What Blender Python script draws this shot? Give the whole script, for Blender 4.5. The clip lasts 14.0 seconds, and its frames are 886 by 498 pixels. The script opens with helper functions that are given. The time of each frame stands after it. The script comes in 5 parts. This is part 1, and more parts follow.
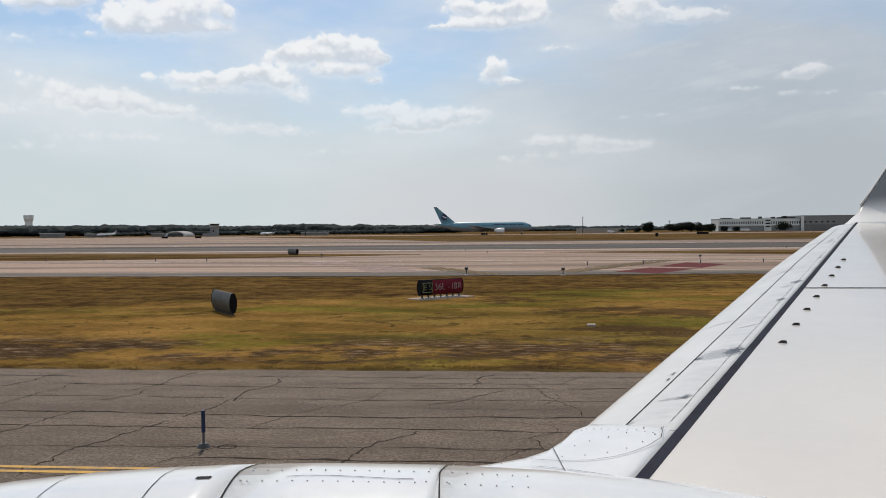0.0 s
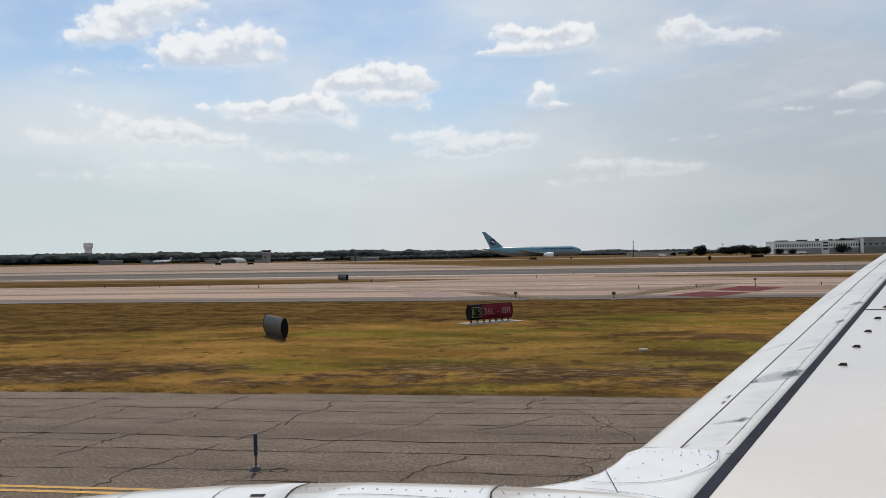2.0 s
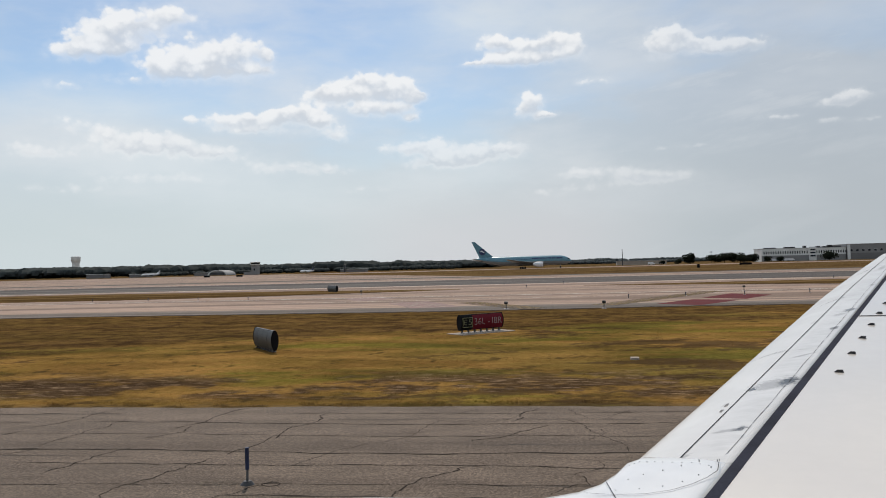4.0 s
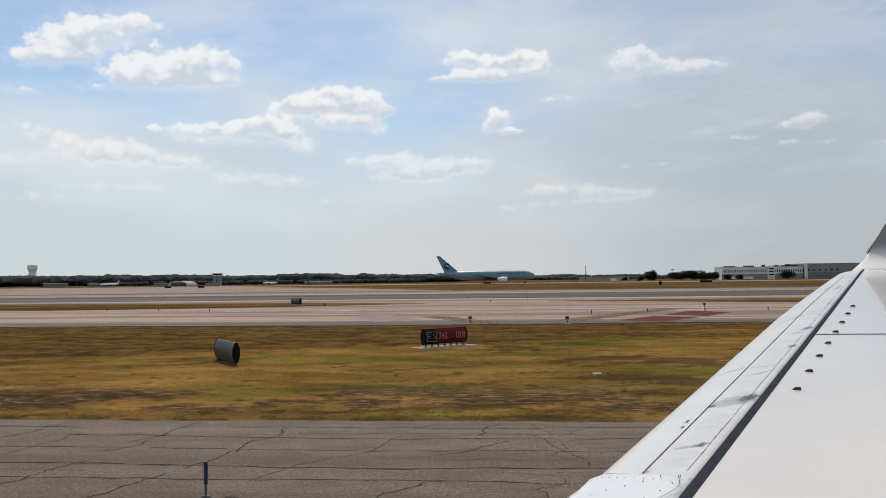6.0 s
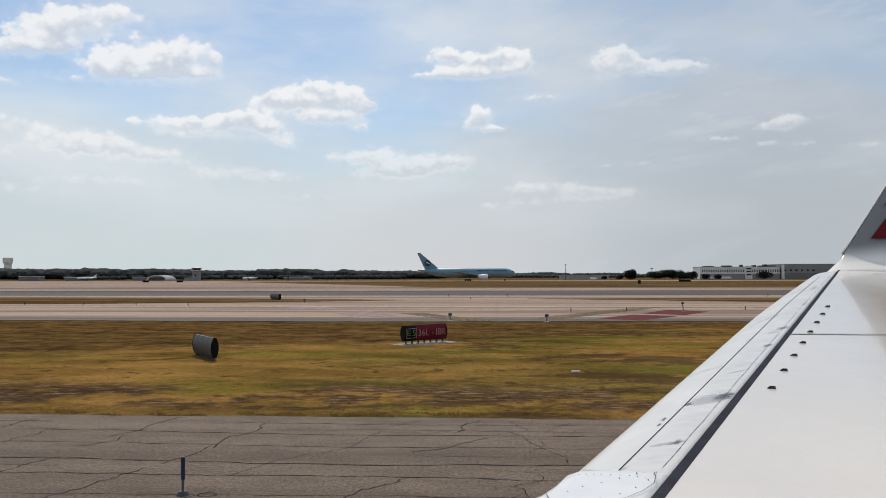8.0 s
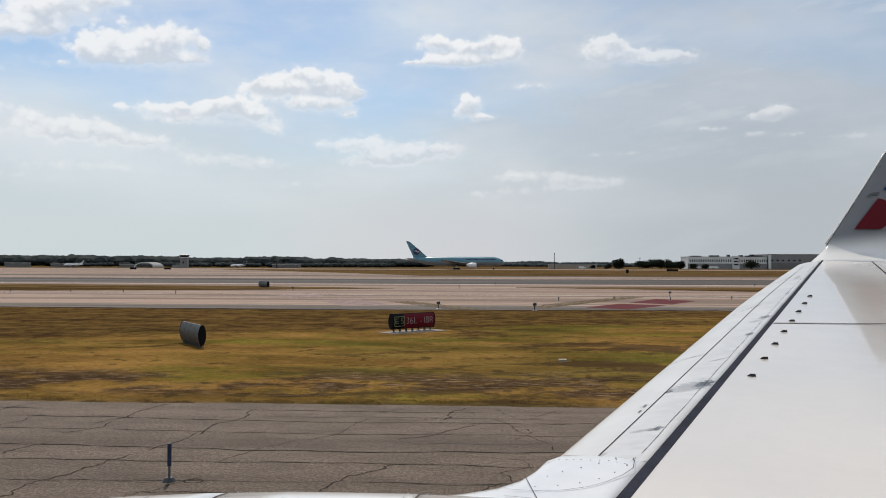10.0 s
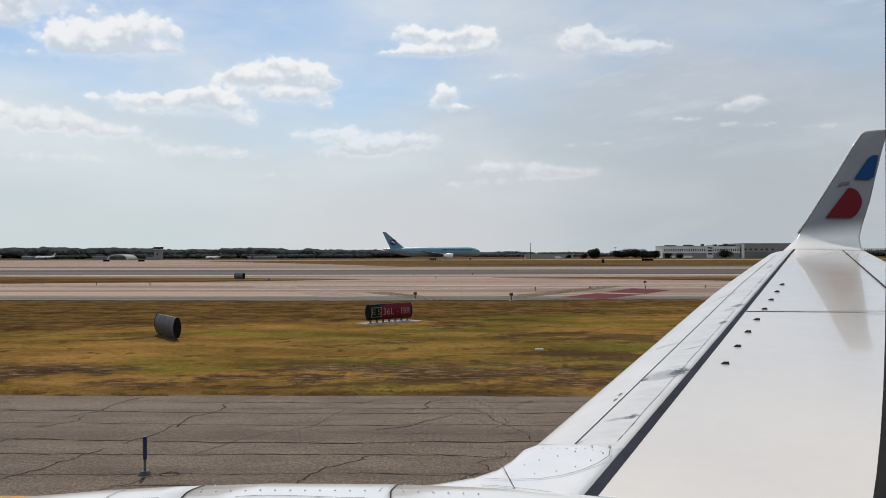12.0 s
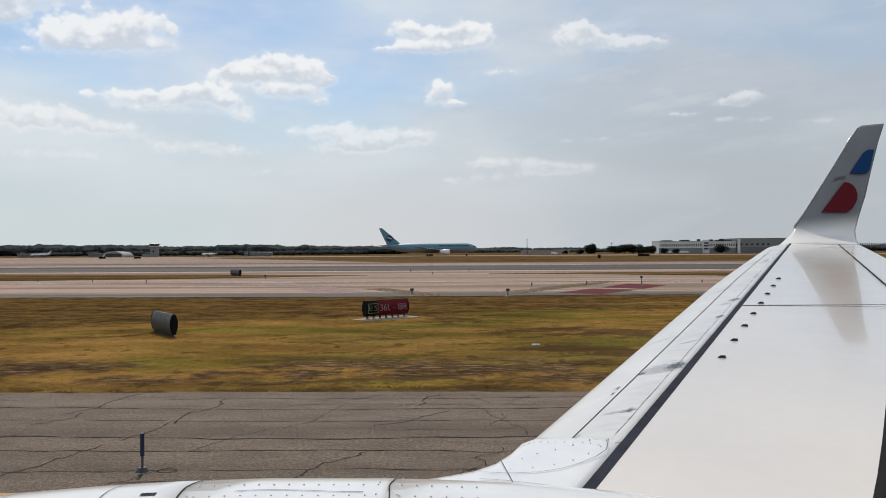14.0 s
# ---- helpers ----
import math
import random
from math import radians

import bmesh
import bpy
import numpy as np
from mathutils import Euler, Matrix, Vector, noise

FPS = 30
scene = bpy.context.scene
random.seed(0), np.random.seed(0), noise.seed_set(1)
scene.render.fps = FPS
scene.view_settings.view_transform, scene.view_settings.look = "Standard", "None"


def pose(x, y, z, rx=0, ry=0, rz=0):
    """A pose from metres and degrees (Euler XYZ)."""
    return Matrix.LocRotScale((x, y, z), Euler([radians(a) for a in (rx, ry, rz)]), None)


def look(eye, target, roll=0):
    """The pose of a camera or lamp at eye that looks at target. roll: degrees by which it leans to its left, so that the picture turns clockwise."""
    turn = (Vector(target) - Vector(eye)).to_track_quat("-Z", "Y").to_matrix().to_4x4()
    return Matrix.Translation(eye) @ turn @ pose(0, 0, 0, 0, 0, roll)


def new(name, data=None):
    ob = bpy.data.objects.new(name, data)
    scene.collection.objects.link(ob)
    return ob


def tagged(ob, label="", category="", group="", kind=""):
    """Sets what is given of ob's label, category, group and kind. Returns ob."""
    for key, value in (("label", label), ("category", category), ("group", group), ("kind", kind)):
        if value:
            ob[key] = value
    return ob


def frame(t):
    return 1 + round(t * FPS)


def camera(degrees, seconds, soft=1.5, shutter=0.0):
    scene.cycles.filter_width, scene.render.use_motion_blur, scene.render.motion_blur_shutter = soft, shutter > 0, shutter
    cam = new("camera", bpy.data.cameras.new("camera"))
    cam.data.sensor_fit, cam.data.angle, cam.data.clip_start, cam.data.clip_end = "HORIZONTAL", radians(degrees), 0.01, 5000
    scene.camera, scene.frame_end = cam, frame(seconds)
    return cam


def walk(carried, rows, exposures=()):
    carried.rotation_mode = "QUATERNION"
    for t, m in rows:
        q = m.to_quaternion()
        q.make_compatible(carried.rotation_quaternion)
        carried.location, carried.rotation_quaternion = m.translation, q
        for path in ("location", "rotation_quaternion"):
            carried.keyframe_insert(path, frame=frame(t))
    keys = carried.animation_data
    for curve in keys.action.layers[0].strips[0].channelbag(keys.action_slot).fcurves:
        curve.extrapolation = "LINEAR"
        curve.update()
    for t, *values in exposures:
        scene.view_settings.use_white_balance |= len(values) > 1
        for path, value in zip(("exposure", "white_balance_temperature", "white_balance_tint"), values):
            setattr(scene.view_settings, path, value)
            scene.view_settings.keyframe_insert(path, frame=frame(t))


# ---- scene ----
# ---- camera ----
cam = camera(57.0, 14.0, soft=0.95)
PATH = [
    (0, pose(0.024, 0.013, 3.832, 88.624, 0.535, 4.880)),
    (0.5, pose(0.017, 0.012, 3.832, 89.196, 0.813, 6.284)),
    (1, pose(0.031, -0.002, 3.819, 89.721, 0.845, 6.952)),
    (1.5, pose(0.022, -0.022, 3.811, 90.148, 0.794, 7.589)),
    (2, pose(0.022, -0.007, 3.810, 90.422, 0.925, 8.298)),
    (2.5, pose(0.003, 0.011, 3.806, 90.407, 1.058, 8.800)),
    (3, pose(-0.011, 0.024, 3.808, 90.553, 1.275, 8.756)),
    (5.5, pose(-0.020, 0.034, 3.811, 91.976, 0.960, 5.383)),
    (6, pose(-0.024, 0.032, 3.811, 92.068, 0.687, 5.084)),
    (6.5, pose(-0.017, 0.032, 3.818, 92.037, 0.446, 4.736)),
    (7, pose(-0.020, 0.031, 3.813, 91.901, 0.253, 4.398)),
    (7.5, pose(-0.025, 0.023, 3.813, 91.905, 0.237, 3.897)),
    (8, pose(-0.023, 0.013, 3.812, 91.844, 0.127, 3.714)),
    (10.5, pose(0.0122, -0.0203, 3.806, 90.859, -0.095, 2.553)),
    (11, pose(0.0106, -0.0224, 3.809, 90.730, 0.010, 2.051)),
    (11.5, pose(0.0082, -0.0246, 3.806, 90.548, -0.074, 1.592)),
    (12, pose(0.0104, -0.0161, 3.806, 90.373, 0.126, 1.293)),
    (12.5, pose(0.0132, -0.0119, 3.800, 90.241, 0.128, 1.099)),
    (13, pose(0.0126, -0.0149, 3.799, 90.185, 0.254, 1.005)),
    (13.5, pose(0.0098, -0.0158, 3.800, 90.160, 0.353, 0.987)),
    (14, pose(0.0056, -0.0196, 3.799, 90.090, 0.331, 1.046)),
]
EXPOSURE = 0.0
walk(cam, PATH)
scene.view_settings.exposure = EXPOSURE

# ---- world, sun ----
SUN_AZ, SUN_EL = radians(-14), radians(52)      # azimuth from +y towards +x
SKY_STRENGTH = 0.10
rng = random.Random(7)


class Nodes:
    """Small helper to wire node trees."""

    def __init__(self, tree):
        self.tree = tree
        self.nodes, self.links = tree.nodes, tree.links

    def put(self, sock, value):
        if isinstance(value, bpy.types.NodeSocket):
            self.links.new(value, sock)
        elif isinstance(value, (tuple, list)) and len(value) == 3 and sock.type == "RGBA":
            sock.default_value = (*value, 1)
        else:
            sock.default_value = value

    def add(self, kind):
        return self.nodes.new(kind)

    def math(self, op, a, b=0.0, c=0.0, clamp=False):
        n = self.add("ShaderNodeMath")
        n.operation, n.use_clamp = op, clamp
        for s, v in zip(n.inputs, (a, b, c)):
            self.put(s, v)
        return n.outputs[0]

    def vec(self, op, a, b=(0, 0, 0)):
        n = self.add("ShaderNodeVectorMath")
        n.operation = op
        self.put(n.inputs[0], a)
        self.put(n.inputs[1], b)
        return n.outputs[1] if op in ("LENGTH", "DOT_PRODUCT") else n.outputs[0]

    def noise(self, vector, scale, detail=4.0, rough=0.55, colour=False):
        n = self.add("ShaderNodeTexNoise")
        self.put(n.inputs["Vector"], vector)
        n.inputs["Scale"].default_value = scale
        n.inputs["Detail"].default_value = detail
        n.inputs["Roughness"].default_value = rough
        return n.outputs["Color" if colour else "Fac"]

    def smooth(self, value, a, b, lo=0.0, hi=1.0):
        n = self.add("ShaderNodeMapRange")
        n.interpolation_type = "SMOOTHSTEP"
        for s, v in zip(n.inputs, (value, a, b, lo, hi)):
            self.put(s, v)
        return n.outputs[0]

    def mix(self, fac, a, b, blend="MIX"):
        n = self.add("ShaderNodeMix")
        n.data_type, n.blend_type = "RGBA", blend
        self.put(n.inputs[0], fac)
        self.put(n.inputs[6], a)
        self.put(n.inputs[7], b)
        return n.outputs[2]


# broad patches of thin high cloud: azimuth, elevation, half sizes, thickness
VEILS = [(-6.5, 16.4, 4.4, 1.6, 0.50), (2.2, 16.6, 6.0, 1.4, 0.55), (-28.2, 10.6, 6.0, 1.3, 0.50), (-26.9, 7.5, 6.7, 1.6, 0.45), (5.4, 12.8, 5.2, 1.6, 0.35), (-4.9, 6.5, 6.4, 1.4, 0.40), (7.0, 4.1, 8.3, 1.3, 0.25), (-20.1, 5.6, 9.9, 1.8, 0.40), (11.9, 15.5, 6.0, 1.6, 0.30)]
LUMPS = []


def cumulus(*lumps):
    """One cloud from soft lumps: azimuth, elevation, half width, half height (degrees) and thickness."""
    LUMPS.extend(lumps)


cumulus((-21.1, 14.8, 1.79, 0.93, 0.78), (-23.1, 14.3, 1.97, 1.07, 0.78), (-25.3, 13.7, 1.97, 1.07, 0.78), (-26.5, 13.2, 1.21, 0.64, 0.62), (-22.5, 13.3, 3.04, 0.50, 0.62), (-19.4, 14.4, 0.50, 0.50, 0.7), (-20.1, 13.5, 0.89, 0.36, 0.5))  # broad cumulus high up
cumulus((-12.4, 12.8, 1.57, 0.61, 1), (-15.0, 12.2, 1.50, 0.64, 1), (-10.3, 12.4, 1.14, 0.68, 1), (-12.7, 11.9, 3.29, 0.43, 0.9), (-9.2, 11.7, 0.64, 0.43, 0.9), (-12.7, 11.0, 1.72, 0.46, 0.85), (-10.4, 10.9, 1.36, 0.50, 0.85), (-9.5, 10.3, 0.54, 0.25, 0.7))  # domed cumulus
cumulus((-21.8, 10.1, 1.61, 0.54, 0.95), (-19.2, 10.2, 1.29, 0.54, 0.95), (-18.5, 10.7, 0.79, 0.36, 0.9), (-17.0, 10.7, 1.43, 0.61, 1), (-16.0, 10.1, 1.00, 0.46, 0.9), (-15.0, 9.2, 1.36, 0.54, 0.7), (-24.5, 10.1, 0.79, 0.29, 0.55), (-20.1, 9.5, 2.50, 0.29, 0.5))  # chain of puffs
cumulus((-3.4, 15.1, 1.29, 0.64, 1), (-1.3, 14.8, 1.29, 0.50, 0.9), (0.9, 15.1, 1.36, 0.64, 1), (1.9, 14.5, 0.79, 0.50, 0.9), (-1.3, 14.0, 3.14, 0.39, 0.95), (-5.1, 13.9, 0.93, 0.18, 0.6), (-3.0, 14.1, 1.21, 0.36, 0.8))  # twin topped cumulus
cumulus((8.7, 14.9, 0.93, 0.71, 0.95), (8.1, 14.2, 1.21, 0.68, 0.95), (10.3, 14.2, 1.07, 0.39, 0.85), (11.4, 13.7, 1.43, 0.39, 0.85), (12.7, 13.9, 1.36, 0.46, 0.8), (14.2, 13.7, 0.93, 0.32, 0.5), (7.2, 14.9, 0.79, 0.71, 0.45))  # torn cumulus
cumulus((-1.1, 11.2, 0.86, 0.61, 0.8), (-1.6, 10.6, 0.79, 0.43, 0.75), (-0.0, 10.2, 1.00, 0.25, 0.8), (3.2, 12.3, 1.57, 0.25, 0.5))  # small pillow cloud
cumulus((19.3, 9.9, 1.36, 0.39, 0.85), (18.4, 9.6, 0.86, 0.29, 0.7), (15.1, 9.0, 1.36, 0.21, 0.5), (18.1, 8.5, 0.86, 0.18, 0.5), (20.4, 8.4, 0.86, 0.18, 0.5), (23.6, 8.1, 1.57, 0.21, 0.4))  # small lens clouds
cumulus((-8.3, 8.4, 1.12, 0.60, 0.79), (-10.4, 8.2, 1.44, 0.38, 0.63), (-6.7, 7.6, 2.64, 0.70, 0.79), (-3.4, 8.0, 1.93, 0.56, 0.84), (-7.2, 7.2, 2.21, 0.38, 0.63), (7.6, 7.5, 0.56, 0.18, 0.42), (9.9, 7.6, 0.72, 0.18, 0.42))  # low bank in the middle
cumulus((2.2, 6.1, 1.36, 0.42, 0.68), (5.5, 5.9, 1.60, 0.51, 0.73), (7.8, 5.7, 1.76, 0.42, 0.68), (5.0, 5.3, 4.00, 0.38, 0.37), (-0.1, 4.9, 2.40, 0.38, 0.26))  # low bank on the hazy side
cumulus((-27.1, 8.8, 2.08, 0.60, 0.73), (-28.8, 8.2, 1.68, 0.60, 0.68), (-25.3, 8.2, 2.08, 0.60, 0.68), (-22.5, 7.9, 2.08, 0.42, 0.58), (-29.8, 9.1, 0.72, 0.60, 0.68), (-31.9, 9.5, 1.28, 0.60, 0.68), (-33.9, 7.9, 2.40, 0.56, 0.53))  # hazy bank
cumulus((-18.6, 7.0, 2.32, 0.42, 0.58), (-15.3, 6.8, 1.68, 0.33, 0.53), (-26.6, 6.3, 4.80, 0.38, 0.42), (-12.7, 5.4, 2.80, 0.33, 0.26), (-32.4, 5.5, 3.61, 0.38, 0.32))  # faint streaks
cumulus((-30.2, 15.1, 1.97, 1.07, 0.78), (-28.2, 16.0, 2.14, 1.07, 0.78), (-25.6, 16.7, 1.79, 0.71, 0.70), (-31.9, 14.1, 1.43, 0.57, 0.7), (-29.3, 14.4, 1.43, 0.50, 0.7), (-28.9, 12.6, 1.50, 0.29, 0.45), (-32.2, 12.0, 1.79, 0.32, 0.4))  # high corner cumulus

world = bpy.data.worlds.new("sky")
scene.world = world
world.use_nodes = True
w = Nodes(world.node_tree)
w.nodes.clear()
sky = w.add("ShaderNodeTexSky")
sky.sky_type, sky.sun_disc, sky.sun_elevation, sky.sun_rotation = "NISHITA", False, SUN_EL, SUN_AZ
sky.altitude, sky.air_density, sky.dust_density, sky.ozone_density = 150.0, 1.15, 0.4, 3.0
direction = w.add("ShaderNodeTexCoord").outputs["Generated"]
sep = w.add("ShaderNodeSeparateXYZ")
w.put(sep.inputs[0], direction)
azim = w.math("MULTIPLY", w.math("ARCTAN2", sep.outputs[0], sep.outputs[1]), 57.2958)
elev = w.math("MULTIPLY", w.math("ARCSINE", sep.outputs[2]), 57.2958)
comb = w.add("ShaderNodeCombineXYZ")
w.put(comb.inputs[0], azim)
w.put(comb.inputs[1], elev)
p = comb.outputs[0]
# billowing edges: the place is shifted by noise at two sizes
puff = w.vec("SUBTRACT", w.noise(p, 1.1, 3, 0.55, True), (0.5, 0.5, 0.5))
curl = w.vec("SUBTRACT", w.noise(p, 3.2, 4, 0.6, True), (0.5, 0.5, 0.5))
q = w.vec("ADD", p, w.vec("ADD", w.vec("MULTIPLY", puff, (0.60, 0.42, 0)), w.vec("MULTIPLY", curl, (0.16, 0.12, 0))))
dens, tilt = None, None
for az, el, a, b, k in LUMPS:
    d = w.vec("MULTIPLY", w.vec("SUBTRACT", q, (az, el, 0)), (0.98 / a, 0.98 / b, 0))
    g = w.math("MULTIPLY", w.math("POWER", 0.3679, w.vec("DOT_PRODUCT", d, d)), k)
    up = w.vec("DOT_PRODUCT", d, (-0.25, 1.0, 0))
    dens = g if dens is None else w.math("ADD", dens, g)
    tilt = w.math("MULTIPLY", g, up) if tilt is None else w.math("MULTIPLY_ADD", g, up, tilt)
tilt = w.math("DIVIDE", tilt, w.math("MAXIMUM", dens, 0.05))
# the same kind of sky all round and overhead
flat = w.vec("MULTIPLY", q, (0.5, 1.2, 0))
wide = w.math("MULTIPLY_ADD", w.noise(flat, 0.16, 4, 0.5), 3.0, -1.45)
beyond = w.math("MAXIMUM", w.smooth(w.math("ABSOLUTE", azim), 36.0, 44.0), w.smooth(elev, 20.0, 24.0))
dens = w.math("MAXIMUM", dens, w.math("MULTIPLY", wide, beyond))


def billows(scale, size):
    """Rounded lumps, as on the tops of cumulus."""
    v = w.add("ShaderNodeTexVoronoi")
    v.feature = "SMOOTH_F1"
    w.put(v.inputs["Vector"], w.vec("ADD", w.vec("MULTIPLY", p, (0.85, 1.15, 0)), w.vec("MULTIPLY", curl, (0.3, 0.3, 0))))
    v.inputs["Scale"].default_value = scale
    v.inputs["Smoothness"].default_value = 0.35
    return w.math("MULTIPLY_ADD", v.outputs["Distance"], -size, 0.47 * size)


lumpy = w.math("ADD", billows(1.1, 0.60), billows(2.6, 0.26))
grain = w.math("MULTIPLY_ADD", w.noise(p, 2.0, 4, 0.5), 0.3, w.math("ADD", lumpy, -0.15))
dens = w.math("ADD", dens, w.math("MULTIPLY", grain, w.smooth(dens, 0.02, 0.3)))
# crisp tops, ragged undersides
top = w.smooth(dens, 0.22, 0.62)
ragged = w.math("MULTIPLY", w.smooth(dens, 0.06, 1.15), 0.86)
mask = w.math("MULTIPLY_ADD", w.math("SUBTRACT", top, ragged), w.smooth(tilt, -0.8, 0.35), ragged)
low = w.math("MULTIPLY", w.smooth(dens, 0.06, 0.75), 0.80)
mask = w.math("MULTIPLY_ADD", w.math("SUBTRACT", low, mask), w.smooth(elev, 11.0, 7.5), mask)
mask = w.math("MAXIMUM", mask, w.smooth(dens, 0.0, 0.4, 0.0, 0.18))
belly = w.math("ADD", tilt, w.math("MULTIPLY_ADD", w.noise(p, 0.8, 3, 0.5), 1.6, w.math("MULTIPLY_ADD", lumpy, 1.6, -0.8)))
shade = w.math("MULTIPLY", w.smooth(belly, 0.35, -0.6), w.smooth(dens, 0.36, 0.80))
# thin high veil, thicker towards the horizon and to one side
veil_n = w.noise(w.vec("MULTIPLY", p, (0.5, 1.3, 0)), 0.075, 5, 0.55)
wisp_n = w.noise(w.vec("MULTIPLY", p, (0.45, 1.3, 0)), 0.16, 5, 0.55)
side = w.smooth(azim, -13.0, 21.0)
veil = w.math("MULTIPLY_ADD", w.smooth(veil_n, 0.40, 0.60), 0.52, 0.12)
veil = w.math("ADD", veil, w.smooth(elev, 14.0, 4.0, 0.0, 0.8))
veil = w.math("ADD", veil, w.math("MULTIPLY", side, 0.50), clamp=True)
veil = w.math("MAXIMUM", veil, w.smooth(elev, 19.0, 30.0, 0.0, 0.68))
wisp = w.math("MULTIPLY", w.smooth(wisp_n, 0.40, 0.72), w.smooth(elev, 2.0, 7.0, 0.10, 0.5))
wisp = w.math("MULTIPLY", wisp, w.smooth(side, 0.0, 1.0, 1.0, 0.5))
# drawn-out slanting streaks of ice cloud
slant = w.math("MULTIPLY_ADD", azim, -0.16, elev)
drawn = w.add("ShaderNodeCombineXYZ")
w.put(drawn.inputs[0], w.math("MULTIPLY", azim, 0.10))
w.put(drawn.inputs[1], w.math("MULTIPLY", slant, 0.42))
streak = w.math("MULTIPLY", w.smooth(w.noise(drawn.outputs[0], 1.0, 6, 0.6), 0.48, 0.70), w.smooth(elev, 4.0, 12.0, 0.10, 0.42))
wisp = w.math("MAXIMUM", wisp, w.math("MULTIPLY", streak, w.smooth(side, 0.0, 0.4, 0.35, 0.8)))
clear = w.vec("MULTIPLY", sky.outputs[0], (SKY_STRENGTH, SKY_STRENGTH, SKY_STRENGTH))
veil_col = w.mix(w.smooth(elev, 2.0, 14.0), w.mix(side, (0.595, 0.668, 0.69), (0.462, 0.505, 0.538)), w.mix(side, (0.545, 0.645, 0.765), (0.448, 0.512, 0.590)))
col = w.mix(veil, clear, veil_col)
dust = w.math("MULTIPLY", w.smooth(w.math("ABSOLUTE", w.math("ADD", azim, 4.0)), 16.0, 3.0), w.smooth(elev, 8.0, 1.0, 0.0, 0.65))
col = w.mix(dust, col, (0.640, 0.630, 0.655))
col = w.mix(wisp, col, (0.76, 0.78, 0.80))
soft = None
for az, el, a, b, k in VEILS:
    d = w.vec("MULTIPLY", w.vec("SUBTRACT", q, (az, el, 0)), (1 / a, 1 / b, 0))
    g = w.math("MULTIPLY", w.math("POWER", 0.3679, w.vec("DOT_PRODUCT", d, d)), k)
    soft = g if soft is None else w.math("ADD", soft, g)
soft = w.math("MULTIPLY", soft, w.smooth(wisp_n, 0.30, 0.60, 0.5, 1.0), clamp=True)
col = w.mix(soft, col, w.mix(side, (0.735, 0.795, 0.83), (0.62, 0.65, 0.70)))
lit = w.mix(shade, (0.90, 0.905, 0.91), (0.63, 0.665, 0.715))
haze = w.smooth(elev, 3.0, 12.0, 0.48, 0.90)
haze = w.math("MULTIPLY", haze, w.smooth(side, 0.3, 0.9, 1.0, 0.66))
col = w.mix(w.math("MULTIPLY", mask, haze), col, lit)
bg = w.add("ShaderNodeBackground")
w.put(bg.inputs[0], col)
bg.inputs[1].default_value = 1.0
w.links.new(bg.outputs[0], w.add("ShaderNodeOutputWorld").inputs[0])

sun = new("sun", bpy.data.lights.new("sun", "SUN"))
sun.data.energy, sun.data.angle, sun.data.color = 2.5, radians(0.6), (1.0, 0.90, 0.79)
to_sun = Vector((math.sin(SUN_AZ) * math.cos(SUN_EL), math.cos(SUN_AZ) * math.cos(SUN_EL), math.sin(SUN_EL)))
sun.matrix_world = look(to_sun * 100, (0, 0, 0))


# ---- materials ----
def material(name, colour, rough=0.6, metal=0.0, vary=0.12, scale=4.0, bump=0.0, bump_scale=60.0, coat=0.0, coat_rough=0.06,
             second=None, amount=0.5, stretch=(1, 1, 1), fine=60.0, spec=0.5, leafy=False):
    """Principled surface with colour variation at two scales, in world metres."""
    m = bpy.data.materials.new(name)
    m.use_nodes = True
    w = Nodes(m.node_tree)
    b = w.nodes["Principled BSDF"]
    pos = w.vec("MULTIPLY", w.add("ShaderNodeNewGeometry").outputs["Position"], stretch)
    big = w.noise(pos, 1.0 / scale, 5, 0.6)
    small = w.noise(pos, fine, 3, 0.6)
    c = w.mix(w.smooth(big, 0.32, 0.68), tuple(x * (1 - vary) for x in colour), tuple(min(1, x * (1 + vary)) for x in colour))
    if second:
        c = w.mix(w.math("MULTIPLY", w.smooth(w.noise(pos, 2.3 / scale, 6, 0.65), 0.47, 0.62), amount), c, second)
    c = w.mix(w.smooth(small, 0.25, 0.75, 0.0, 1.0), w.mix(1.0, c, (1 - vary, 1 - vary, 1 - vary), "MULTIPLY"), c)
    w.put(b.inputs["Base Color"], c)
    w.put(b.inputs["Roughness"], w.smooth(big, 0.2, 0.8, max(0.02, rough * 0.85), min(1, rough * 1.15)))
    b.inputs["Metallic"].default_value = metal
    b.inputs["Specular IOR Level"].default_value = spec
    b.inputs["Coat Weight"].default_value = coat
    b.inputs["Coat Roughness"].default_value = coat_rough
    if leafy:
        nrm = w.add("ShaderNodeNewGeometry").outputs["Normal"]
        w.put(b.inputs["Normal"], w.vec("NORMALIZE", w.vec("ADD", nrm, (0, 0, 1.5))))
        thin = w.add("ShaderNodeBsdfTranslucent")
        w.put(thin.inputs["Color"], c)
        both = w.add("ShaderNodeMixShader")
        both.inputs[0].default_value = 0.5
        w.links.new(b.outputs[0], both.inputs[1])
        w.links.new(thin.outputs[0], both.inputs[2])
        w.links.new(both.outputs[0], w.nodes["Material Output"].inputs["Surface"])
    if bump:
        n = w.add("ShaderNodeBump")
        n.inputs["Strength"].default_value = 1.0
        n.inputs["Distance"].default_value = bump
        w.put(n.inputs["Height"], w.noise(pos, bump_scale, 4, 0.6))
        w.links.new(n.outputs[0], b.inputs["Normal"])
    return m


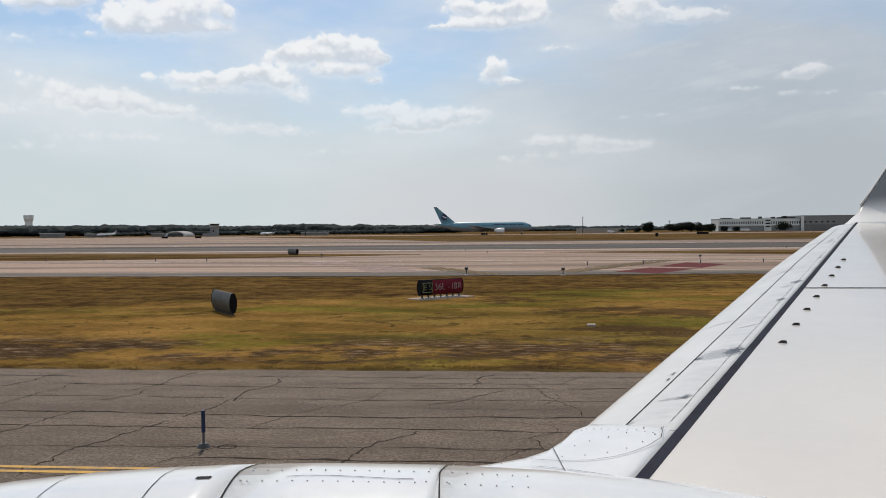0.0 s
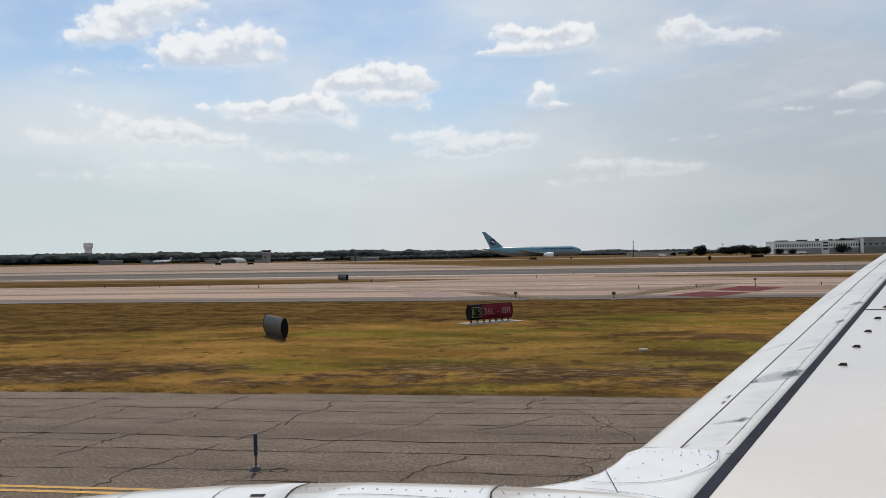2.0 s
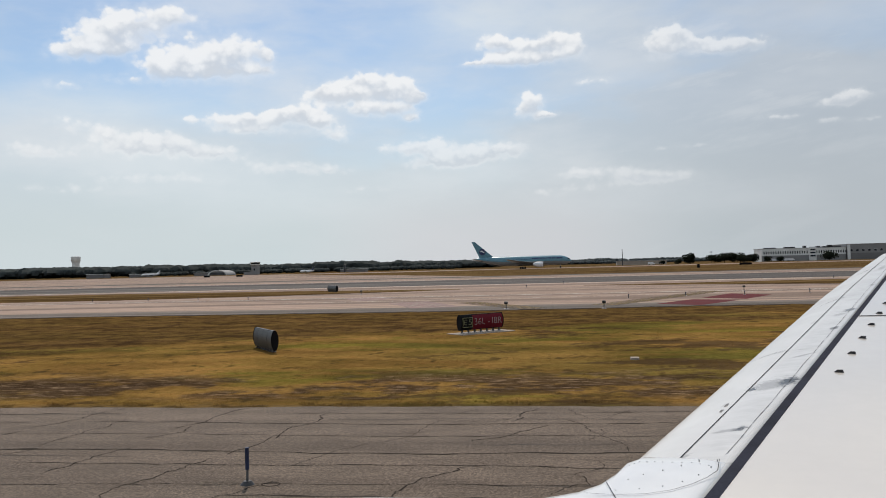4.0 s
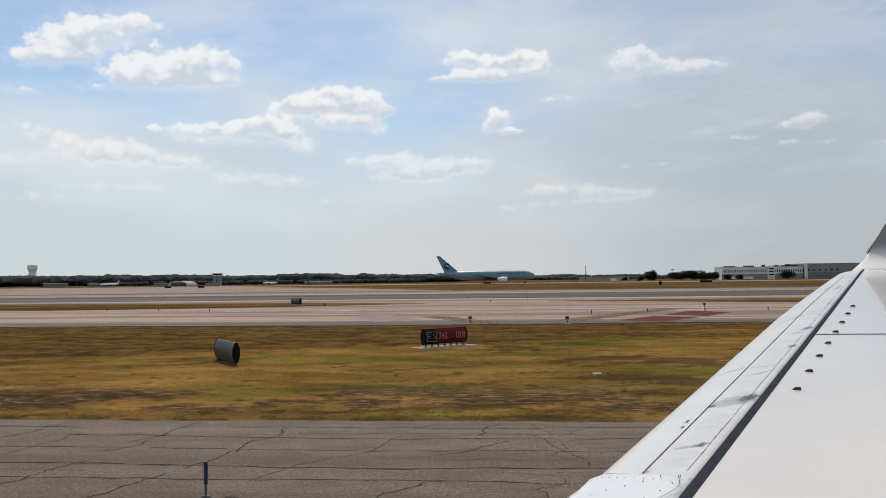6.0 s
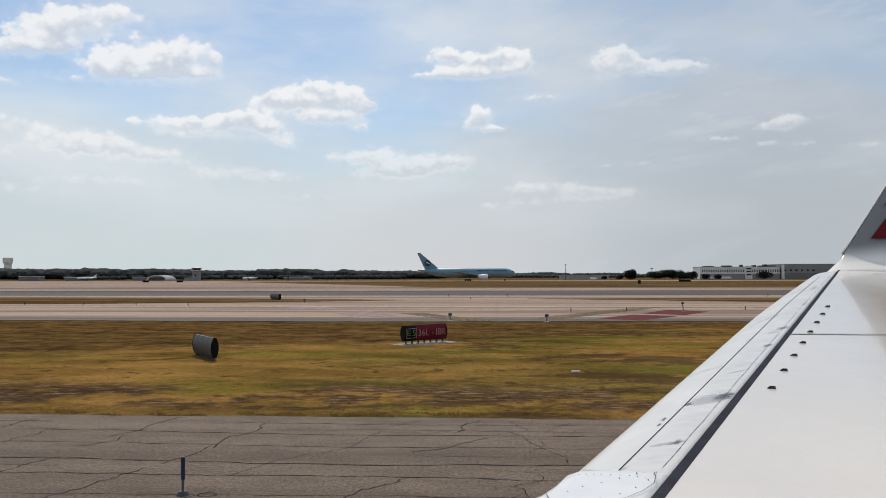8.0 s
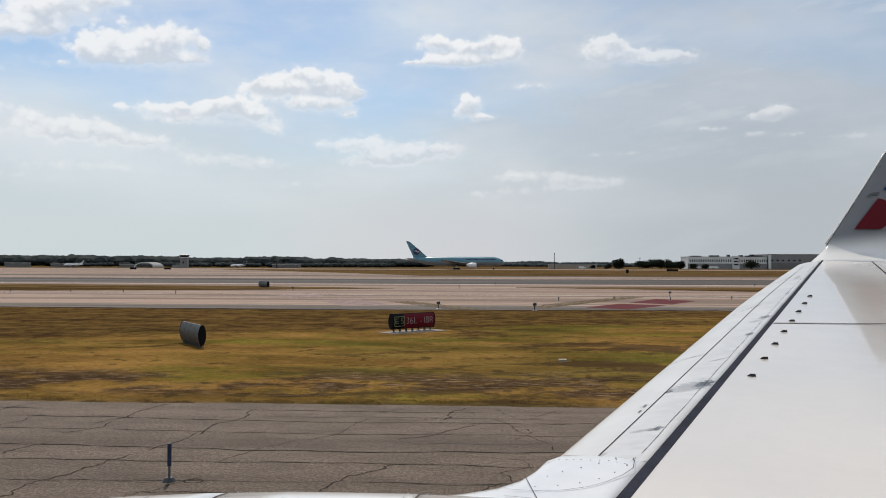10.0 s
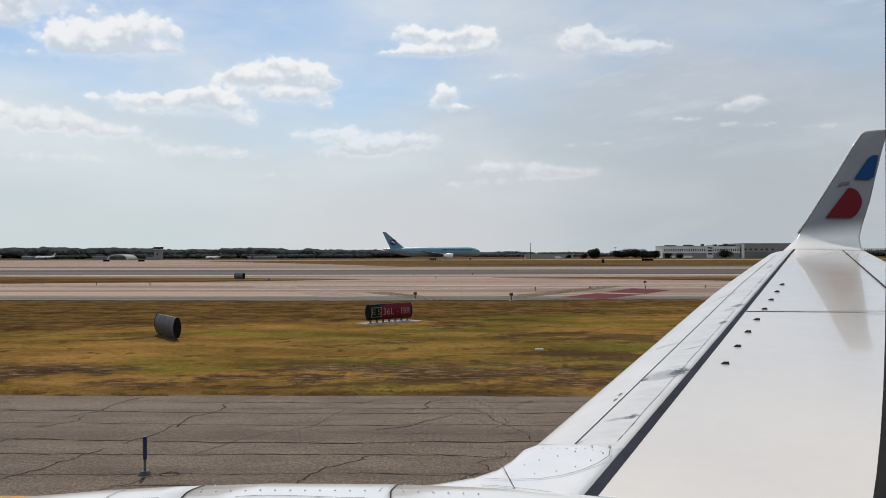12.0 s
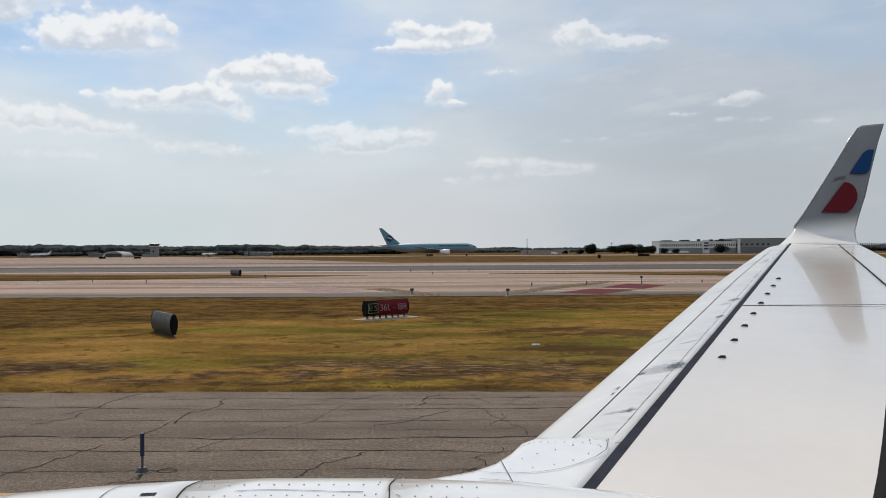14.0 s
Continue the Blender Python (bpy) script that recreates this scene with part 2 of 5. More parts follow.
def grass_material(name, blades=False):
    """Dry mown grass: straw and olive turf with worn brown patches, bare soil near the pavement."""
    m = bpy.data.materials.new(name)
    m.use_nodes = True
    w = Nodes(m.node_tree)
    b = w.nodes["Principled BSDF"]
    geo = w.add("ShaderNodeNewGeometry")
    flat = w.vec("MULTIPLY", geo.outputs["Position"], (1.0, 1.0, 0.0))
    sep = w.add("ShaderNodeSeparateXYZ")
    w.put(sep.inputs[0], geo.outputs["Position"])
    field = w.noise(w.vec("MULTIPLY", flat, (0.6, 1.0, 0.0)), 0.050, 4, 0.55)
    patch = w.noise(w.vec("MULTIPLY", flat, (0.7, 1.0, 0.0)), 0.17, 6, 0.62)
    clump = w.noise(flat, 0.75, 6, 0.68)
    tuft = w.noise(flat, 3.2, 5, 0.70)
    worn = w.noise(w.vec("MULTIPLY", w.vec("ADD", flat, (31.0, 17.0, 0.0)), (0.55, 1.0, 0.0)), 0.13, 6, 0.66)
    straw, olive, green = (0.263, 0.149, 0.046), (0.186, 0.115, 0.032), (0.142, 0.112, 0.030)
    brown, soil, dead = (0.098, 0.060, 0.026), (0.066, 0.042, 0.025), (0.255, 0.175, 0.110)
    c = w.mix(w.smooth(patch, 0.40, 0.62), straw, olive)
    c = w.mix(w.math("MULTIPLY", w.smooth(field, 0.50, 0.62), 0.75), c, green)
    c = w.mix(w.math("MULTIPLY", w.smooth(clump, 0.50, 0.68), 0.45), c, (0.150, 0.100, 0.030))
    c = w.mix(w.math("MULTIPLY", w.smooth(clump, 0.46, 0.30), 0.45), c, (0.285, 0.172, 0.057))
    # single dark tufts
    spots = w.noise(w.vec("MULTIPLY", flat, (0.9, 0.7, 0.0)), 1.05, 3, 0.55)
    c = w.mix(w.math("MULTIPLY", w.smooth(spots, 0.60, 0.67), 0.80), c, (0.082, 0.054, 0.022))
    # greener swaths where the ground holds water
    lush = w.math("MULTIPLY_ADD", clump, 0.16, w.noise(w.vec("MULTIPLY", w.vec("ADD", flat, (7.0, 43.0, 0.0)), (0.40, 1.0, 0.0)), 0.15, 5, 0.6))
    c = w.mix(w.math("MULTIPLY", w.smooth(lush, 0.56, 0.68), 0.85), c, w.mix(w.smooth(patch, 0.4, 0.6), (0.158, 0.132, 0.026), (0.104, 0.092, 0.022)))
    # worn brown patches with broken edges
    rough = w.math("MULTIPLY_ADD", clump, 0.28, w.math("MULTIPLY_ADD", tuft, 0.12, worn))
    c = w.mix(w.math("MULTIPLY", w.smooth(rough, 0.725, 0.80), 0.85), c, w.mix(w.smooth(tuft, 0.40, 0.62), soil, brown))
    # bare soil and pale dead stalks close to the pavement
    strip = w.math("MULTIPLY", w.smooth(sep.outputs[1], 22.6, 24.6), w.smooth(sep.outputs[1], 31.0, 27.0))
    bare = w.math("MULTIPLY_ADD", clump, 0.35, w.noise(w.vec("MULTIPLY", flat, (0.6, 1.0, 0.0)), 0.24, 5, 0.6))
    strip = w.math("MULTIPLY", strip, w.smooth(bare, 0.63, 0.73))
    c = w.mix(w.math("MULTIPLY", strip, 0.9), c, w.mix(w.smooth(w.noise(w.vec("MULTIPLY", flat, (0.8, 3.0, 0.0)), 1.6, 5, 0.7), 0.50, 0.64), soil, dead))
    # olive-brown belt far out in the verge
    ys = w.math("ADD", sep.outputs[1], w.math("ADD", w.math("MULTIPLY_ADD", clump, 16.0, -8.0), w.math("MULTIPLY_ADD", sep.outputs[0], -0.45, w.math("MULTIPLY_ADD", worn, 46.0, -23.0))))
    c = w.mix(w.smooth(ys, 44.0, 54.0, 0.0, 0.90), c, w.mix(w.smooth(clump, 0.40, 0.62), (0.140, 0.084, 0.029), (0.066, 0.038, 0.018)))
    c = w.mix(w.smooth(sep.outputs[1], 80.0, 110.0, 0.0, 0.8), c, w.mix(w.smooth(w.noise(w.vec("MULTIPLY", flat, (0.012, 0.10, 0.0)), 1.0, 4, 0.6), 0.42, 0.58), (0.085, 0.054, 0.025), (0.175, 0.116, 0.054)))
    # dusty fringe on the very edge
    ye = w.math("ADD", sep.outputs[1], w.math("MULTIPLY_ADD", clump, 2.4, -1.2))
    c = w.mix(w.smooth(ye, 23.0, 22.0, 0.0, 0.7), c, (0.135, 0.096, 0.050))
    if blades:
        c = w.mix(geo.outputs["Random Per Island"], w.mix(1.0, c, (0.95, 0.95, 0.95), "MULTIPLY"), w.mix(1.0, c, (1.45, 1.42, 1.36), "MULTIPLY"))
    else:
        c = w.mix(w.smooth(tuft, 0.40, 0.62), w.mix(1.0, c, (1.05, 1.05, 1.05), "MULTIPLY"), w.mix(1.0, c, (0.80, 0.79, 0.78), "MULTIPLY"))
        swath = w.noise(w.vec("MULTIPLY", flat, (0.45, 1.0, 0.0)), 0.42, 4, 0.5)
        c = w.mix(w.smooth(swath, 0.36, 0.64), w.mix(1.0, c, (1.16, 1.14, 1.10), "MULTIPLY"), w.mix(1.0, c, (0.74, 0.73, 0.72), "MULTIPLY"))
        n = w.add("ShaderNodeBump")
        n.inputs["Distance"].default_value = 0.16
        w.put(n.inputs["Height"], w.noise(flat, 1.3, 7, 0.66))
        w.links.new(n.outputs[0], b.inputs["Normal"])
    w.put(b.inputs["Base Color"], c)
    b.inputs["Roughness"].default_value = 0.9
    b.inputs["Specular IOR Level"].default_value = 0.0
    if blades:
        w.put(b.inputs["Normal"], w.vec("NORMALIZE", w.vec("ADD", w.vec("MULTIPLY", geo.outputs["Normal"], (0.35, 0.35, 0.0)), (0, 0, 1))))
        thin = w.add("ShaderNodeBsdfTranslucent")
        w.put(thin.inputs["Color"], c)
        both = w.add("ShaderNodeMixShader")
        both.inputs[0].default_value = 0.6
        w.links.new(b.outputs[0], both.inputs[1])
        w.links.new(thin.outputs[0], both.inputs[2])
        w.links.new(both.outputs[0], w.nodes["Material Output"].inputs["Surface"])
    return m


def pavement_material(name, colour, streak, joint=0.0, joint_size=7.5, grit=0.10, wear=(0.55, 0.5, 0.46)):
    """Old concrete or asphalt: stains, tyre streaks along the way, joints as fine sunk lines."""
    m = bpy.data.materials.new(name)
    m.use_nodes = True
    w = Nodes(m.node_tree)
    b = w.nodes["Principled BSDF"]
    pos = w.add("ShaderNodeNewGeometry").outputs["Position"]
    big = w.noise(w.vec("MULTIPLY", pos, (0.35, 1.0, 1.0)), 0.12, 5, 0.6)
    long = w.noise(w.vec("MULTIPLY", pos, (0.012, 0.55, 0.0)), 1.0, 4, 0.6)
    broad = w.noise(w.vec("MULTIPLY", pos, (0.006, 0.11, 0.0)), 1.0, 3, 0.6)
    small = w.noise(pos, 9.0, 4, 0.7)
    blotch = w.noise(w.vec("MULTIPLY", pos, (0.5, 1.0, 1.0)), 1.1, 6, 0.7)
    dots = w.noise(pos, 30.0, 3, 0.8)
    stones = w.noise(pos, 13.0, 2, 0.6)
    c = w.mix(w.smooth(big, 0.3, 0.7), tuple(x * 0.88 for x in colour), tuple(x * 1.1 for x in colour))
    c = w.mix(w.smooth(blotch, 0.36, 0.64), w.mix(1.0, c, (0.84, 0.84, 0.84), "MULTIPLY"), w.mix(1.0, c, (1.13, 1.13, 1.13), "MULTIPLY"))
    c = w.mix(w.math("MULTIPLY", w.smooth(long, 0.46, 0.60), streak), c, tuple(x * 0.48 for x in colour))
    c = w.mix(w.math("MULTIPLY", w.smooth(broad, 0.50, 0.58), streak * 0.85), c, tuple(x * 0.50 for x in colour))
    c = w.mix(w.math("MULTIPLY", w.smooth(broad, 0.47, 0.38), streak * 0.5), c, tuple(x * 1.25 for x in colour))
    c = w.mix(w.math("MULTIPLY", w.smooth(small, 0.52, 0.7), 0.4), c, tuple(x * y * 2 for x, y in zip(colour, wear)))
    c = w.mix(w.smooth(dots, 0.40, 0.60), w.mix(1.0, c, (1 - 2.2 * grit, 1 - 2.2 * grit, 1 - 2.2 * grit), "MULTIPLY"), w.mix(1.0, c, (1 + grit, 1 + grit, 1 + grit), "MULTIPLY"))
    c = w.mix(w.smooth(stones, 0.42, 0.60), w.mix(1.0, c, (1 - grit, 1 - grit, 1 - grit), "MULTIPLY"), w.mix(1.0, c, (1 + 0.6 * grit, 1 + 0.6 * grit, 1 + 0.6 * grit), "MULTIPLY"))
    height = w.math("MULTIPLY", dots, 0.006)
    if joint:
        br = w.add("ShaderNodeTexBrick")
        br.offset = 0.0
        w.put(br.inputs["Vector"], pos)
        br.inputs["Scale"].default_value = 1.0
        br.inputs["Mortar Size"].default_value = 0.03
        br.inputs["Mortar Smooth"].default_value = 0.3
        br.inputs["Brick Width"].default_value = joint_size
        br.inputs["Row Height"].default_value = joint_size
        c = w.mix(w.math("MULTIPLY", br.outputs["Fac"], joint), c, tuple(x * 0.3 for x in colour))
        height = w.math("SUBTRACT", height, w.math("MULTIPLY", br.outputs["Fac"], 0.01))
    n = w.add("ShaderNodeBump")
    n.inputs["Distance"].default_value = 1.0
    w.put(n.inputs["Height"], height)
    w.links.new(n.outputs[0], b.inputs["Normal"])
    w.put(b.inputs["Base Color"], c)
    w.put(b.inputs["Roughness"], w.smooth(big, 0.2, 0.8, 0.8, 0.98))
    b.inputs["Specular IOR Level"].default_value = 0.12
    return m


# grease on the slats: span, chord, half sizes, lean, strength, tone
GREASE = [(5.98, 0.10, 0.12, 0.07, 0.3, 1.0, 0.03), (5.93, 0.18, 0.17, 0.17, 0.5, 0.55, 0.26), (5.82, 0.305, 0.07, 0.035, 0.3, 0.9, 0.08),
          (4.91, 0.14, 0.06, 0.04, 0.3, 0.9, 0.10), (4.89, 0.20, 0.035, 0.09, 0.4, 0.5, 0.28), (6.80, 0.15, 0.035, 0.09, 0.9, 0.5, 0.28),
          (7.87, 0.10, 0.09, 0.04, 0.4, 0.75, 0.15), (8.84, 0.10, 0.10, 0.06, 0.6, 0.8, 0.12), (8.60, 0.15, 0.10, 0.07, 0.8, 0.4, 0.3),
          (10.6, 0.09, 0.12, 0.04, 0.5, 0.5, 0.3), (12.35, 0.15, 0.25, 0.05, 0.6, 0.45, 0.3), (4.49, 0.31, 0.04, 0.03, 0.3, 0.5, 0.3), (5.5, 0.39, 0.05, 0.02, 1.0, 0.45, 0.4),
          (8.3, 0.34, 0.12, 0.04, 0.6, 0.3, 0.4)]


def slat_material():
    """White paint on the leading edge, scuffed with dark smudges along the span."""
    m = bpy.data.materials.new("slat_paint")
    m.use_nodes = True
    w = Nodes(m.node_tree)
    b = w.nodes["Principled BSDF"]
    pos = w.add("ShaderNodeNewGeometry").outputs["Position"]
    sep = w.add("ShaderNodeSeparateXYZ")
    w.put(sep.inputs[0], pos)
    # span and chord distance along the slat
    chord = w.math("SUBTRACT", w.math("MULTIPLY_ADD", sep.outputs[1], 0.4877, -1.2235), sep.outputs[0])
    comb = w.add("ShaderNodeCombineXYZ")
    w.put(comb.inputs[0], sep.outputs[1])
    w.put(comb.inputs[1], chord)
    q = comb.outputs[0]
    c = w.mix(w.smooth(w.noise(q, 2.0, 4), 0.3, 0.7), (0.655, 0.64, 0.615), (0.72, 0.705, 0.68))
    wisp = w.noise(w.vec("MULTIPLY", q, (13.0, 4.0, 1.0)), 1.0, 5, 0.65)
    fine = w.noise(w.vec("MULTIPLY", q, (60.0, 30.0, 1.0)), 1.0, 4, 0.7)
    for y, u, ly, lu, lean, amount, dark in GREASE:
        d = w.vec("SUBTRACT", q, (y, u, 0))
        ds = w.add("ShaderNodeSeparateXYZ")
        w.put(ds.inputs[0], d)
        along = w.math("MULTIPLY_ADD", ds.outputs[1], lean, ds.outputs[0])
        r = w.math("ADD", w.math("POWER", w.math("MULTIPLY", along, 1 / ly), 2.0), w.math("POWER", w.math("MULTIPLY", ds.outputs[1], 1 / lu), 2.0))
        k = w.math("SUBTRACT", 1.0, w.math("SQRT", r))
        k = w.math("ADD", k, w.math("MULTIPLY_ADD", w.mix(0.5, wisp, fine), 3.6, -1.85))
        c = w.mix(w.math("MULTIPLY", w.smooth(k, -0.20, 0.50), min(1.0, amount * 1.2)), c, w.mix(1.0, c, (dark / 0.7, dark / 0.7 * 0.98, dark / 0.7 * 0.95), "MULTIPLY"))
    # faint film of dirt behind the joint
    film = w.math("MULTIPLY", w.smooth(wisp, 0.40, 0.70), w.smooth(chord, 0.34, 0.20))
    film = w.math("MULTIPLY", film, w.smooth(chord, 0.05, 0.09))
    c = w.mix(w.math("MULTIPLY", film, 0.26), c, (0.40, 0.39, 0.37))
    w.put(b.inputs["Base Color"], c)
    b.inputs["Roughness"].default_value = 0.2
    return m


def winglet_material():
    """White foot, silver grey above; the fade between paints the curve turning into shade."""
    m = material("winglet_paint", (0.180, 0.184, 0.190), 0.3, vary=0.06, scale=0.8, spec=0.4)
    w = Nodes(m.node_tree)
    b = w.nodes["Principled BSDF"]
    grey = b.inputs["Base Color"].links[0].from_socket
    sep = w.add("ShaderNodeSeparateXYZ")
    w.put(sep.inputs[0], w.add("ShaderNodeNewGeometry").outputs["Position"])
    z = w.math("ADD", sep.outputs[2], w.math("MULTIPLY", w.math("SUBTRACT", sep.outputs[0], 6.7), -0.12))
    w.put(b.inputs["Base Color"], w.mix(w.smooth(z, 4.02, 4.40), (0.775, 0.752, 0.715), grey))
    return m


PAINT = material("white_paint", (0.735, 0.682, 0.618), 0.20, vary=0.02, scale=1.5, fine=9.0, coat=0.65, coat_rough=0.05, spec=0.4)
NACELLE = material("nacelle_paint", (0.78, 0.78, 0.775), 0.2, vary=0.04, scale=0.8, fine=7.0, coat=0.4)
SLAT = slat_material()
SEAL = material("dark_sealant", (0.036, 0.038, 0.052), 0.9, vary=0.25, scale=0.3, spec=0.05)
LINE = material("panel_gap", (0.04, 0.04, 0.045), 0.9, vary=0.2, scale=0.2, spec=0.1)
METAL = material("bare_metal", (0.42, 0.42, 0.43), 0.35, metal=0.9, vary=0.15, scale=0.2)
RUBBER = material("window_seal", (0.015, 0.015, 0.017), 0.7, vary=0.2, scale=0.05)
LINING = material("cabin_lining", (0.35, 0.34, 0.32), 0.6, vary=0.05, scale=0.1)
RED_MARK = material("red_mark", (0.11, 0.005, 0.010), 0.5, vary=0.06, scale=0.4, spec=0.12)
BLUE_MARK = material("blue_mark", (0.004, 0.037, 0.12), 0.5, vary=0.06, scale=0.4, spec=0.12)
GREY_MARK = material("grey_mark", (0.09, 0.092, 0.095), 0.6, vary=0.08, scale=0.3)
WINGLET = winglet_material()
ASPHALT = pavement_material("asphalt", (0.190, 0.147, 0.113), 0.30, grit=0.20)
RUNWAY = pavement_material("runway_asphalt", (0.125, 0.109, 0.098), 0.95, grit=0.08)
CONCRETE = pavement_material("concrete", (0.362, 0.258, 0.197), 0.95, joint=0.20, grit=0.06)
SHOULDER = pavement_material("worn_shoulder", (0.205, 0.170, 0.142), 0.8, joint=0.3, grit=0.08)
PAD = pavement_material("pad_concrete", (0.38, 0.32, 0.26), 0.0, grit=0.06)
CRACK = material("crack_fill", (0.050, 0.040, 0.033), 0.95, vary=0.4, scale=0.6, spec=0.03)
COLLAR = material("weathered_collar", (0.14, 0.115, 0.09), 0.95, vary=0.25, scale=0.15, spec=0.05)
PATCH = material("worn_tar", (0.09, 0.078, 0.07), 0.95, vary=0.2, scale=0.8, spec=0.05)
TURF = grass_material("turf")
BLADES = grass_material("grass_blades", True)
YELLOW = material("yellow_paint", (0.56, 0.30, 0.035), 0.7, vary=0.2, scale=0.5, second=(0.25, 0.18, 0.1), amount=0.5)
WORN_YELLOW = material("worn_yellow_paint", (0.30, 0.21, 0.10), 0.85, vary=0.25, scale=0.8, second=(0.12, 0.10, 0.08), amount=0.6, spec=0.1)
WHITE_LINE = material("white_line", (0.62, 0.58, 0.52), 0.8, vary=0.15, scale=0.6)
MAROON = material("faded_red_paint", (0.112, 0.018, 0.021), 0.95, vary=0.15, scale=2.0, second=(0.14, 0.055, 0.05), amount=0.3, spec=0.1)
PINK = material("worn_pink_paint", (0.27, 0.175, 0.155), 0.8, vary=0.2, scale=2.0, second=(0.36, 0.29, 0.24), amount=0.8, spec=0.1)
SIGN_RED = material("sign_red", (0.125, 0.005, 0.014), 0.6, vary=0.1, scale=0.6, spec=0.15)
SIGN_BLACK = material("sign_black", (0.010, 0.010, 0.011), 0.6, vary=0.25, scale=0.4, spec=0.06)
SIGN_GREY = material("weathered_sign_back", (0.070, 0.068, 0.063), 0.5, vary=0.3, scale=0.3, spec=0.3)
SIGN_WHITE = material("sign_white", (0.30, 0.25, 0.24), 0.5, vary=0.1, scale=0.2)
SIGN_YELLOW = material("sign_yellow", (0.20, 0.20, 0.10), 0.5, vary=0.1, scale=0.2)
BLUE_POST = material("blue_sleeve", (0.010, 0.022, 0.07), 0.45, vary=0.15, scale=0.2)
DARK = material("dark_metal", (0.03, 0.03, 0.032), 0.5, vary=0.25, scale=0.2)
BARK = material("bark", (0.09, 0.07, 0.05), 0.9, vary=0.3, scale=0.5)
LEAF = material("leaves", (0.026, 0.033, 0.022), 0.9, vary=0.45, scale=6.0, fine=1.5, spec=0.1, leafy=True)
# woods and ridge are greyed and paled: distance haze put into the base colour
WOODS = material("hazed_woods", (0.100, 0.113, 0.108), 0.95, vary=0.22, scale=25.0, fine=0.4, spec=0.05, leafy=True)
RIDGE = material("hazed_ridge", (0.15, 0.17, 0.17), 0.95, vary=0.25, scale=60.0, fine=0.1, spec=0.05, leafy=True)
WALL_PALE = material("pale_cladding", (0.66, 0.66, 0.63), 0.6, vary=0.08, scale=8.0)
WALL_GREY = material("grey_cladding", (0.22, 0.215, 0.21), 0.6, vary=0.10, scale=10.0)
WALL_DARK = material("brown_grey_cladding", (0.15, 0.142, 0.138), 0.6, vary=0.08, scale=10.0)
GLASS_DARK = material("dark_glazing", (0.03, 0.035, 0.04), 0.15, vary=0.2, scale=3.0)
ROOF = material("roof_sheet", (0.35, 0.35, 0.34), 0.6, vary=0.1, scale=6.0)
SKYBLUE = material("sky_blue_paint", (0.098, 0.225, 0.285), 0.3, vary=0.05, scale=8.0)
SILVER = material("silver_paint", (0.21, 0.222, 0.222), 0.35, vary=0.06, scale=8.0)
NAVY = material("navy_paint", (0.015, 0.025, 0.09), 0.4, vary=0.1, scale=2.0)
ENGINE_WHITE = material("engine_white", (0.7, 0.7, 0.7), 0.35, vary=0.05, scale=3.0)


# ---- mesh helpers ----
def part(name, bm, mat, parent=None, label="", smooth=False):
    """One mesh object from a bmesh, under a thing or a part."""
    me = bpy.data.meshes.new(name)
    bm.normal_update()
    bm.to_mesh(me)
    bm.free()
    me.materials.append(mat)
    if smooth:
        for f in me.polygons:
            f.use_smooth = f.loop_total <= 4
    ob = new(name, me)
    if parent:
        ob.parent = parent
    if label:
        ob["label"] = label
    return ob


def thing(name, label, category, group="", at=(0, 0, 0), turn=0.0):
    ob = new(name)
    ob.matrix_basis = pose(*at, 0, 0, turn)
    return tagged(ob, label, category, group)


def box(bm, x0, x1, y0, y1, z0, z1, bevel=0.0):
    r = bmesh.ops.create_cube(bm, size=1.0)
    for v in r["verts"]:
        v.co = Vector((x0 + (v.co.x + 0.5) * (x1 - x0), y0 + (v.co.y + 0.5) * (y1 - y0), z0 + (v.co.z + 0.5) * (z1 - z0)))
    if bevel:
        es = {e for v in r["verts"] for e in v.link_edges}
        bmesh.ops.bevel(bm, geom=list(es), offset=bevel, segments=2, affect="EDGES", profile=0.5)
    return bm


def boxes(*dims, bevel=0.0):
    bm = bmesh.new()
    for d in dims:
        box(bm, *d, bevel=bevel)
    return bm


def rod(bm, a, b, r0, r1=None, n=10):
    a, b = Vector(a), Vector(b)
    r1 = r0 if r1 is None else r1
    m = Matrix.Translation((a + b) / 2) @ (b - a).to_track_quat("Z", "Y").to_matrix().to_4x4()
    bmesh.ops.create_cone(bm, cap_ends=True, segments=n, radius1=r0, radius2=r1, depth=(b - a).length, matrix=m)
    return bm


def loft(rings, close=True, caps=True):
    """Skin over rings of equal point counts."""
    bm = bmesh.new()
    vs = [[bm.verts.new(p) for p in ring] for ring in rings]
    n = len(vs[0])
    for a, b in zip(vs, vs[1:]):
        for i in range(n if close else n - 1):
            j = (i + 1) % n
            try:
                bm.faces.new((a[i], a[j], b[j], b[i]))
            except ValueError:
                pass
    if caps and close:
        for ring, flip in ((vs[0], True), (vs[-1], False)):
            bm.faces.new(ring[::-1] if flip else ring)
    bmesh.ops.recalc_face_normals(bm, faces=bm.faces[:])
    return bm


def plate(points, thick, normal):
    """A flat plate from an outline in 3D."""
    n = Vector(normal).normalized() * thick
    lo = [Vector(p) for p in points]
    return loft([lo, [p + n for p in lo]])


def ring_circle(cx, cy, cz, ry, rz, n=32, power=2.0):
    out = []
    for i in range(n):
        a = 2 * math.pi * i / n
        c, s = math.cos(a), math.sin(a)
        out.append((cx, cy + ry * math.copysign(abs(c) ** (2 / power), c), cz + rz * math.copysign(abs(s) ** (2 / power), s)))
    return out


def sheet(name, outline, z, mat, label, drop=0.2):
    """A paved or grassed area: top face at z, with edges going into the ground."""
    bm = loft([[(x, y, z - drop) for x, y in outline], [(x, y, z) for x, y in outline]])
    return tagged(part(name, bm, mat), label, "", "", "structure")


